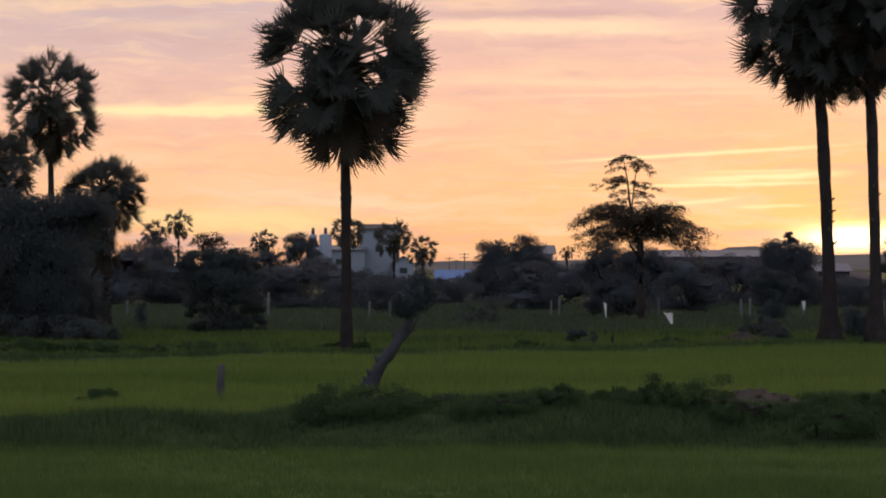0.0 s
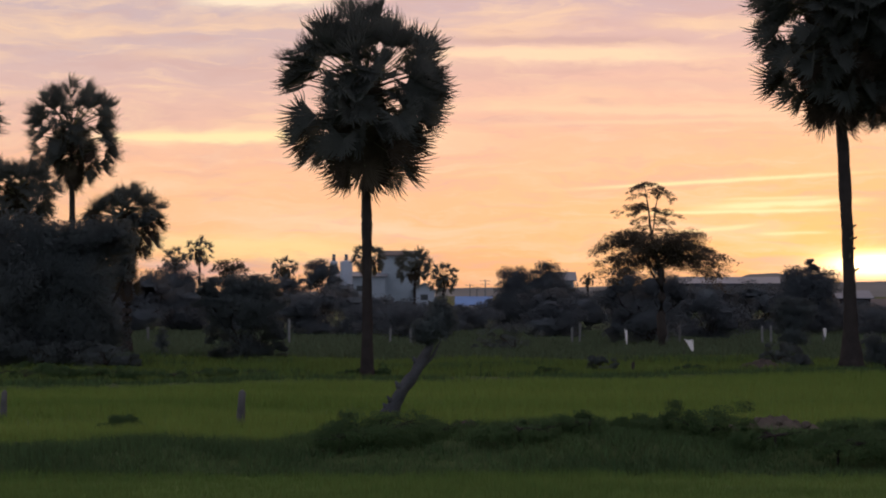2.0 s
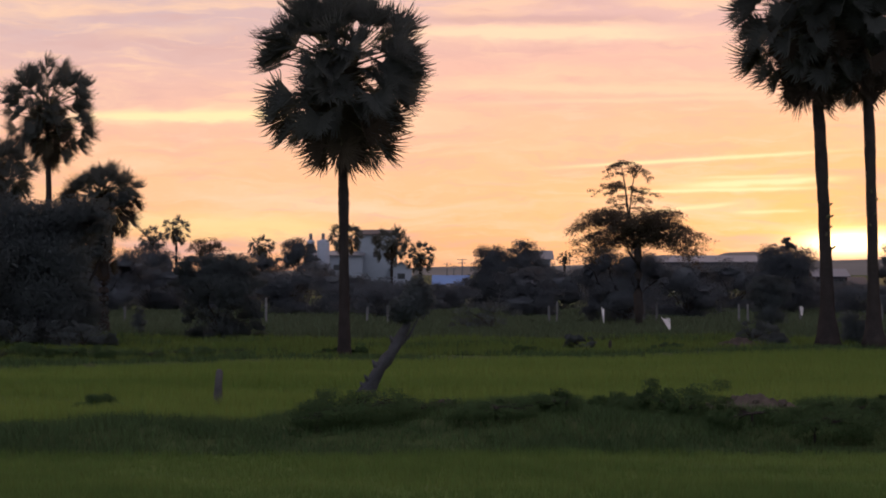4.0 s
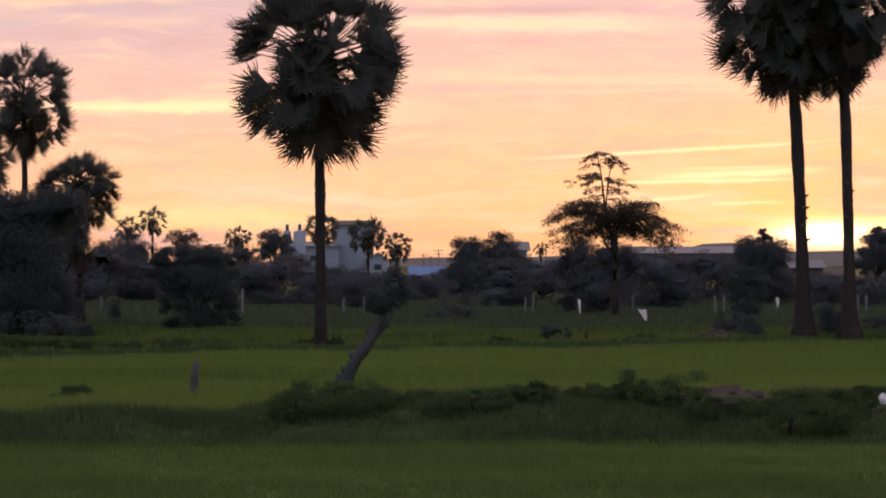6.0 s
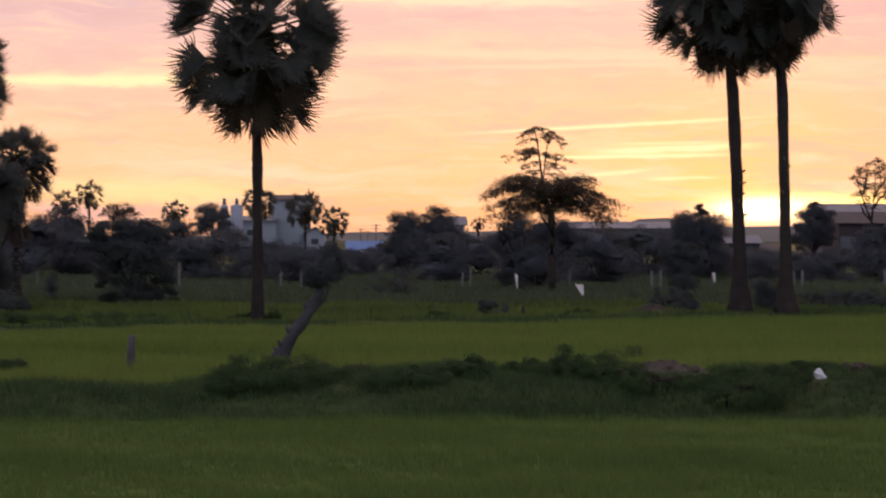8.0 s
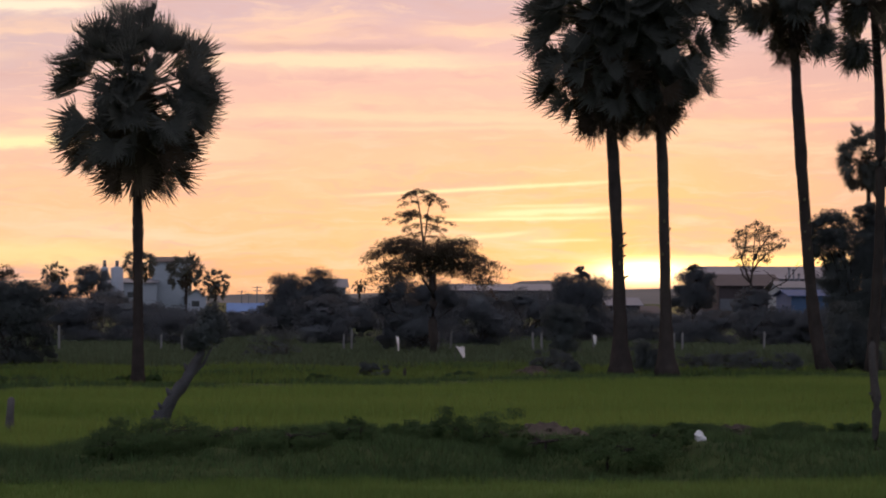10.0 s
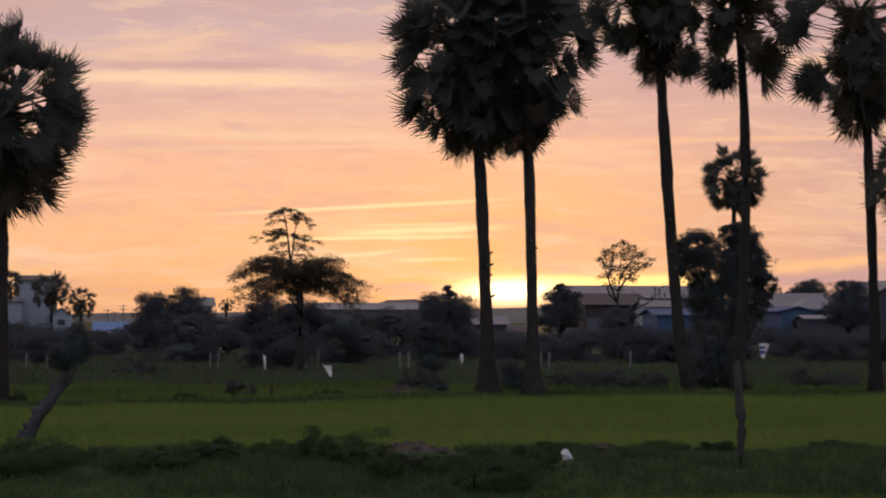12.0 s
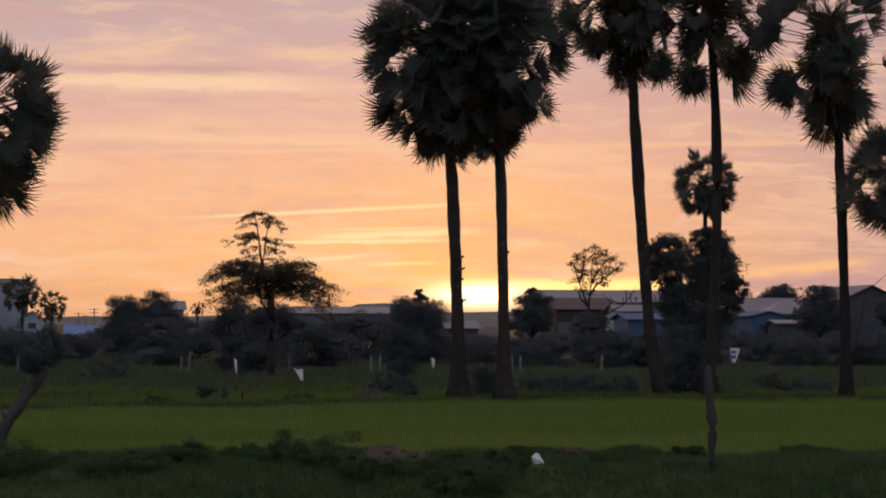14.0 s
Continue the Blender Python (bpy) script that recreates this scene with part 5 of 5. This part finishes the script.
def spoil_heap(x, y, w, d, h, seed, label):
    """A heap of dug earth with clods."""
    ob = thing("earth_heap", x, y, float(land(x, y)) - 0.04, label, "earth heap", "earth heaps")
    rng = random.Random(seed)
    bm = bmesh.new()
    n = 22
    grid = [[None] * (n + 1) for _ in range(n + 1)]
    for j in range(n + 1):
        for i in range(n + 1):
            a, b = 2 * i / n - 1, 2 * j / n - 1
            r = max(0, 1 - a * a - b * b)
            lump = noise.noise(Vector((a * 3 + seed, b * 3, 0))) * 0.5 + noise.noise(Vector((a * 8 + seed, b * 8, 1))) * 0.3
            grid[j][i] = bm.verts.new((a * w, b * d, h * r ** 0.7 * (0.8 + lump) if r > 0 else -0.02))
    for j in range(n):
        for i in range(n):
            bm.faces.new((grid[j][i], grid[j][i + 1], grid[j + 1][i + 1], grid[j + 1][i]))
    part("mound", bm, M["earth"], ob)
    for _ in range(26):
        bm = bmesh.new()
        bmesh.ops.create_icosphere(bm, subdivisions=1, radius=rng.uniform(0.03, 0.1))
        for v in bm.verts:
            v.co *= rng.uniform(0.7, 1.25)
        clod = part("clod", bm, M["earth"], ob)
        a, r = rng.uniform(0, 6.28), rng.uniform(0.1, 0.95)
        clod.matrix_basis = pose(w * r * math.cos(a), d * r * math.sin(a), h * (1 - r * r) ** 0.7 * 0.9, rng.uniform(0, 90), rng.uniform(0, 90), 0)


for k, ((hx, hy, w), text) in enumerate(zip(HEAPS, ("heap of dug reddish earth and clods on the bank", "bare brown earth thrown up among weeds",
                                                   "long low heap of brown earth among weeds", "small heap of grey earth on the bank"))):
    spoil_heap(hx, hy, w * 1.15, 0.8, (0.34, 0.3, 0.28, 0.26)[k], 3 + k, text)
spoil_heap(11.52, 116.0, 1.0, 0.8, 0.45, 9, "heap of dug earth beside dark shrubs")



def bamboo_pole():
    x, y = 37.628, 142.0
    base = float(land(x, y)) - 0.1
    ob = thing("bamboo_pole", x, y, base, "thin bamboo pole leaning out of the scrub", "pole")
    bm = bmesh.new()
    tube(bm, [(0, 0, 0), (0.9, 0, 4.786), (1.9, 0, 5.627)], [0.03, 0.025, 0.015], 6)
    part("shaft", bm, M["bark"], ob)


bamboo_pole()

# ---------------------------------------------------------------- the tree line
rng = random.Random(77)


def scrub_top(slope):
    """Height of the scrub's top over the eye, per metre of distance, by direction (x over y)."""
    return float(np.interp(slope, [-0.12, -0.066, -0.060, -0.046, -0.037, -0.032, -0.012, -0.006, 0.009, 0.012, 0.054, 0.062, 0.097, 0.104, 0.125, 0.15, 0.165, 0.18, 0.30],
                           [0.0080, 0.0080, 0.0060, 0.0055, 0.0045, -0.0005, -0.001, -0.0035, -0.0035, 0.0034, 0.0038, 0.007, 0.007, 0.004, -0.002, -0.0036, 0.0, -0.0012, -0.0012]))


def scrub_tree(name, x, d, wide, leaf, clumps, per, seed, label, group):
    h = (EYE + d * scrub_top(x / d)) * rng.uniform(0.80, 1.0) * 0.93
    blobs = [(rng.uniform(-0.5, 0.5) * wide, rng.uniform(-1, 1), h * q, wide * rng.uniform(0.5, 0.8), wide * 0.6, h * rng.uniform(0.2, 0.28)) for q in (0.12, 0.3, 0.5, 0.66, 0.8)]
    leafy_tree(name, x, d, blobs, 0.03 * h, "leaf_far_hazed", leaf, clumps, per, seed, label, group=group)


for k in range(34):
    d = rng.uniform(190, 235)
    scrub_tree("hedge_tree", (-0.19 + k * 0.0152 + rng.uniform(-0.004, 0.004)) * d, d, rng.uniform(2.6, 3.6), 0.13, 110, 96, 200 + k,
               "bushy tree in the hazy scrub line", "trees of the scrub line")
for k in range(28):
    d = rng.uniform(300, 370)
    scrub_tree("far_tree", (-0.19 + k * 0.0185 + rng.uniform(-0.005, 0.005)) * d, d, rng.uniform(3.4, 5.0), 0.20, 100, 70, 300 + k,
               "far tree behind the scrub line", "far trees")
leafy_tree("far_tree", -30.35, 380, [(-0.00, 0.00, 6.30, 2.03, 1.62, 1.16), (-1.09, 0.00, 5.58, 1.45, 1.16, 1.01), (1.08, 0.00, 5.79, 1.30, 1.04, 1.01)], 0.2, "leaf_dry", 0.18, 70, 40, 401, "far thin-leaved tree over the scrub line", group="far trees", gap=0.5)
leafy_tree("far_tree", -25.87, 260, [(-0.00, 0.00, 3.69, 1.78, 1.43, 1.69), (1.39, 0.00, 3.35, 1.39, 1.11, 1.49), (-1.49, 0.00, 3.05, 1.39, 1.11, 1.78), (0.00, 0.00, 0.97, 2.48, 1.98, 1.78), (1.88, 0.00, 0.97, 1.78, 1.43, 1.78)], 0.2, "leaf_far_hazed", 0.15, 170, 90, 406, "broad hazy tree beside the thicket", group="far trees")
leafy_tree("far_tree", -19.748, 400, [(-0.00, 0.00, 5.95, 1.98, 1.59, 1.53), (-1.14, 0.00, 4.58, 1.53, 1.22, 1.37), (1.52, 0.00, 4.73, 1.37, 1.10, 1.37)], 0.2, "leaf_far_hazed", 0.2, 90, 80, 402, "far round tree over the scrub line", group="far trees")
leafy_tree("far_tree", 101.2, 420, [(0.4, 0.00, 7.70, 2.09, 1.67, 1.29), (-1.26, 0.00, 6.71, 1.76, 1.41, 1.12), (-2.52, 0.00, 6.29, 1.29, 1.03, 0.95), (0.6, 0.0, 5.6, 1.9, 1.5, 1.4)], 0.25, "leaf_far_hazed", 0.22, 130, 80, 403, "far round tree behind pale sheds", group="far trees")
leafy_tree("far_tree", 61.197, 240, [(-0.00, 0.00, 5.04, 1.56, 1.24, 1.19), (0.72, 0.00, 3.64, 1.37, 1.10, 1.19), (-0.72, 0.00, 3.40, 1.28, 1.02, 1.19)], 0.2, "leaf_far_hazed", 0.15, 130, 90, 404, "dense tree before pale sheds", group="far trees")
leafy_tree("far_tree", 67.449, 240, [(-0.00, 0.00, 4.14, 1.37, 1.10, 1.19), (0.96, 0.00, 3.20, 1.37, 1.10, 1.19)], 0.2, "leaf_far_hazed", 0.15, 110, 90, 405, "dense tree before a grey shed", group="far trees")


# ---------------------------------------------------------------- far buildings
def shed(name, x0, x1, y, depth, eave, ridge, wall, roof, label, windows=0, door=False, ridge_along=True, hip=0.0):
    """A shed or hall: four walls with thickness, a pitched roof that overhangs, windows and a door on the near face."""
    ob = thing(name, (x0 + x1) / 2, y, 0.0, label, "building", "far buildings")
    w = (x1 - x0) / 2
    bm = bmesh.new()
    box(bm, -w, w, 0, 0.25, -0.3, eave)
    part("wall", bm, M[wall], ob)
    bm = bmesh.new()
    box(bm, -w, w, depth - 0.25, depth, -0.2, eave)
    part("wall", bm, M[wall], ob)
    for s in (-1, 1):
        bm = bmesh.new()
        box(bm, min(s * w, s * (w - 0.25)), max(s * w, s * (w - 0.25)), 0.25, depth - 0.25, -0.2, eave)
        part("wall", bm, M[wall], ob)
    o, t = 0.5, 0.12
    if ridge_along:
        prof = [(-o, eave - 0.05), (depth / 2, ridge), (depth + o, eave - 0.05)]
        for (ya, za), (yb, zb), ha, hb in zip(prof, prof[1:], (0.0, hip), (hip, 0.0)):
            bm = bmesh.new()
            vs = [bm.verts.new(c) for c in ((-w - o + ha, ya, za), (w + o - ha, ya, za), (w + o - hb, yb, zb), (-w - o + hb, yb, zb), (-w - o + ha, ya, za + t), (w + o - ha, ya, za + t), (w + o - hb, yb, zb + t), (-w - o + hb, yb, zb + t))]
            for q in ((3, 2, 1, 0), (4, 5, 6, 7), (0, 1, 5, 4), (1, 2, 6, 5), (2, 3, 7, 6), (3, 0, 4, 7)):
                bm.faces.new([vs[i] for i in q])
            part("roof", bm, M[roof], ob)
    else:
        prof = [(-w - o, eave - 0.05), (0, ridge), (w + o, eave - 0.05)]
        for (xa, za), (xb, zb) in zip(prof, prof[1:]):
            bm = bmesh.new()
            vs = [bm.verts.new(c) for c in ((xa, -o, za), (xb, -o, zb), (xb, depth + o, zb), (xa, depth + o, za), (xa, -o, za + t), (xb, -o, zb + t), (xb, depth + o, zb + t), (xa, depth + o, za + t))]
            for q in ((3, 2, 1, 0), (4, 5, 6, 7), (0, 1, 5, 4), (1, 2, 6, 5), (2, 3, 7, 6), (3, 0, 4, 7)):
                bm.faces.new([vs[i] for i in q])
            part("roof", bm, M[roof], ob)
    for s in (0, 1):
        if ridge_along:
            a, b = ((-w, -w + 0.2), (w - 0.2, w))[s]
            rim = [(a, 0, eave), (a, depth, eave), (a, depth / 2, ridge - 0.05), (b, 0, eave), (b, depth, eave), (b, depth / 2, ridge - 0.05)]
            if hip:
                e, h = ((-w - o, hip), (w + o, -hip))[s]
                rim = [(e, -o, eave - 0.05), (e, depth + o, eave - 0.05), (e + h, depth / 2, ridge), (e, -o, eave + 0.06), (e, depth + o, eave + 0.06), (e + h, depth / 2, ridge + 0.11)]
        else:
            a, b = ((0.01, 0.21), (depth - 0.21, depth - 0.01))[s]
            rim = [(-w, a, eave), (w, a, eave), (0, a, ridge - 0.05), (-w, b, eave), (w, b, eave), (0, b, ridge - 0.05)]
        bm = bmesh.new()
        vs = [bm.verts.new(c) for c in rim]
        for q in ((0, 1, 2), (5, 4, 3), (0, 3, 4, 1), (1, 4, 5, 2), (2, 5, 3, 0)):
            bm.faces.new([vs[i] for i in q])
        bmesh.ops.recalc_face_normals(bm, faces=bm.faces[:])
        part("hip" if hip else "gable", bm, M[roof if hip else wall], ob)
    for k in range(windows):
        cx = -w + (k + 0.5) * 2 * w / windows
        window_on("window", ob, cx, eave * 0.62)
    if door:
        bm = bmesh.new()
        box(bm, -0.6 * w - 1.5, -0.6 * w + 1.5, -0.06, -0.004, 0, min(3.2, eave * 0.7))
        part("door", bm, M["grey_wall"], ob, "wide metal sliding door")
    return ob


def window_on(name, parent, cx, cz, w=1.4, h=1.0):
    bm = bmesh.new()
    box(bm, cx - w / 2 - 0.08, cx + w / 2 + 0.08, -0.08, -0.005, cz - h / 2 - 0.08, cz + h / 2 + 0.08)
    frame_ob = part(name, bm, M["grey_wall"], parent)
    bm = bmesh.new()
    box(bm, cx - w / 2, cx + w / 2, -0.10, -0.084, cz - h / 2, cz + h / 2)
    part("pane", bm, M["glass"], frame_ob)
    return frame_ob


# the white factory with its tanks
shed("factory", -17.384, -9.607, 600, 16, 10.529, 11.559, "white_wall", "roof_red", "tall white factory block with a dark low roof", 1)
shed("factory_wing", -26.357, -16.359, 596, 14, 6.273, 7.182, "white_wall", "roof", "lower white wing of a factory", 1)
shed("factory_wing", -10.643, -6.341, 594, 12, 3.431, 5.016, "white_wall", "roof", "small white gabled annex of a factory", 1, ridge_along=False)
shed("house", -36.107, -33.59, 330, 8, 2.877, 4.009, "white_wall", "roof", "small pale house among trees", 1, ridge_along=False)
shed("shed", -1.586, 4.163, 520, 14, 0.571, 2.256, "blue_wall", "blue_roof", "low shed with a deep blue roof", 1)
shed("kiosk", -0.549, 1.464, 480, 4, 0.19, 0.739, "white_wall", "roof", "small white hut before a blue shed")
shed("shed", 14.334, 17.022, 470, 12, 4.901, 6.245, "white_wall", "roof", "pale shed behind the tree line", 1)
shed("warehouse", 37.765, 55.607, 520, 26, 4.635, 5.824, "grey_wall", "roof", "long low warehouse with a pale metal roof", 0, True)
shed("shed", 52.837, 57.151, 420, 10, 2.221, 3.27, "brown_wall", "roof", "small shed with a pale roof below the sunset", 2)
shed("shed", 58.262, 61.351, 430, 10, 0.986, 2.061, "brown_wall", "roof_red", "small shed with a faded roof below the sunset", 1)
shed("warehouse", 75.757, 97.444, 470, 30, 6.469, 8.56, "grey_wall", "roof", "long warehouse with a broad pale roof", 0, True)
shed("shed", 65.255, 73.637, 400, 14, 4.963, 6.509, "brown_wall", "roof_red", "brown hall with a faded roof", 1, True)
shed("shed", 66.2, 71.59, 352, 10, 3.512, 4.194, "blue_wall", "blue_wall", "bright blue metal shed with few windows", 1)
shed("house", 68.629, 72.139, 372, 9, 4.555, 5.347, "white_wall", "roof", "white house behind a blue shed", 2)
shed("shed", 79.4, 83.3, 343, 10, 3.95, 4.5, "blue_wall", "blue_wall", "blue shed beside pale roofs", 1, ridge_along=False)
shed("shed", 92.277, 100.398, 400, 18, 4.58, 6.683, "grey_wall", "roof", "wide shed with a pale sloping roof", 1)
shed("shed", 82.3, 91.2, 345, 8, 4.25, 5.75, "dark_wall", "pale_roof", "shed with a hipped pale metal roof", 0, hip=2.4)
shed("shed", 81.0, 86.4, 337, 5, 3.1, 3.45, "dark_wall", "pale_roof", "low lean-to shed with a pale metal roof", 0)
shed("hall", 92.325, 99.066, 350, 20, 5.99, 7.77, "dark_wall", "roof", "tall grey gabled hall", 1, ridge_along=False)


def tank(x, y, r, z0, z1, label):
    ob = thing("storage_tank", x, y, 0.0, label, "tank", "factory tanks")
    bm = bmesh.new()
    tube(bm, [(0, 0, 0), (0, 0, z0), (0, 0, z1), (0, 0, z1 + 0.35)], [r, r, r, r * 0.25], 20)
    part("body", bm, M["white_wall"], ob)
    bm = bmesh.new()
    tube(bm, [(0, 0, z1 + 0.2), (0, 0, z1 + 1.5)], [0.35, 0.3], 10)
    part("vent_pipe", bm, M["grey_wall"], ob)


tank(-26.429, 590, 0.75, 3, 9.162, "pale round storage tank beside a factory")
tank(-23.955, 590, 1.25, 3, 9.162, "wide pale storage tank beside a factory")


def flue_pipe(x, y, r, h):
    ob = thing("flue_pipe", x, y, 0.0, "thin pale metal flue pipe rising behind sheds", "pipe", "flue pipes")
    bm = bmesh.new()
    tube(bm, [(0, 0, 0), (0, 0, h * 0.6), (0, 0, h)], [r * 1.2, r, r], 10)
    part("shaft", bm, M["roof"], ob)
    bm = bmesh.new()
    tube(bm, [(0, 0, h), (0, 0, h + 0.12), (0, 0, h + 0.3)], [r * 1.5, r * 1.5, r * 0.3], 10)
    part("cowl", bm, M["roof"], ob)


for px, ph in ((72.1, 7.1), (72.7, 6.9), (73.4, 6.3)):
    flue_pipe(px, 385, 0.13, ph)


def utility_pole(x, y, h):
    ob = thing("utility_pole", x, y, 0.0, "thin grey utility pole with a crossarm", "utility pole", "utility poles")
    bm = bmesh.new()
    tube(bm, [(0, 0, 0), (0, 0, h)], [0.16, 0.1], 8)
    part("shaft", bm, M["concrete"], ob)
    for z, w in ((h - 0.3, 1.0), (h - 0.9, 0.8)):
        bm = bmesh.new()
        box(bm, -w, w, -0.05, 0.05, z, z + 0.1)
        part("crossarm", bm, M["concrete"], ob)


utility_pole(0.732, 640, 4.948)
utility_pole(3.523, 560, 5.527)
utility_pole(2.608, 760, 4.78)


def hills():
    rng = np.random.default_rng(9)
    xs = np.arange(-2600, 3200, 40.0)
    h = 7 + 4 * np.sin(xs * 0.0041 + 1.0) + 3 * np.sin(xs * 0.011) + 2 * np.sin(xs * 0.027 + 2) + rng.uniform(-1, 1, len(xs))
    h = np.maximum(h, 3) + 20 * np.exp(-((xs - 413.104) / 60) ** 2) + 17 * np.exp(-((xs - 573.958) / 170) ** 2)
    verts, faces = [], []
    for x, z in zip(xs, h):
        verts += [(x, 3900, -1), (x, 4050, z * 0.6), (x, 4200, z), (x, 4500, -1)]
    for i in range(len(xs) - 1):
        for k in range(3):
            a = i * 4 + k
            faces.append((a, a + 4, a + 5, a + 1))
    tagged(new("backdrop", mesh_of("backdrop", verts, faces, [M["hill"]], True)), "low far hills along the horizon", "hills", kind="structure")


hills()
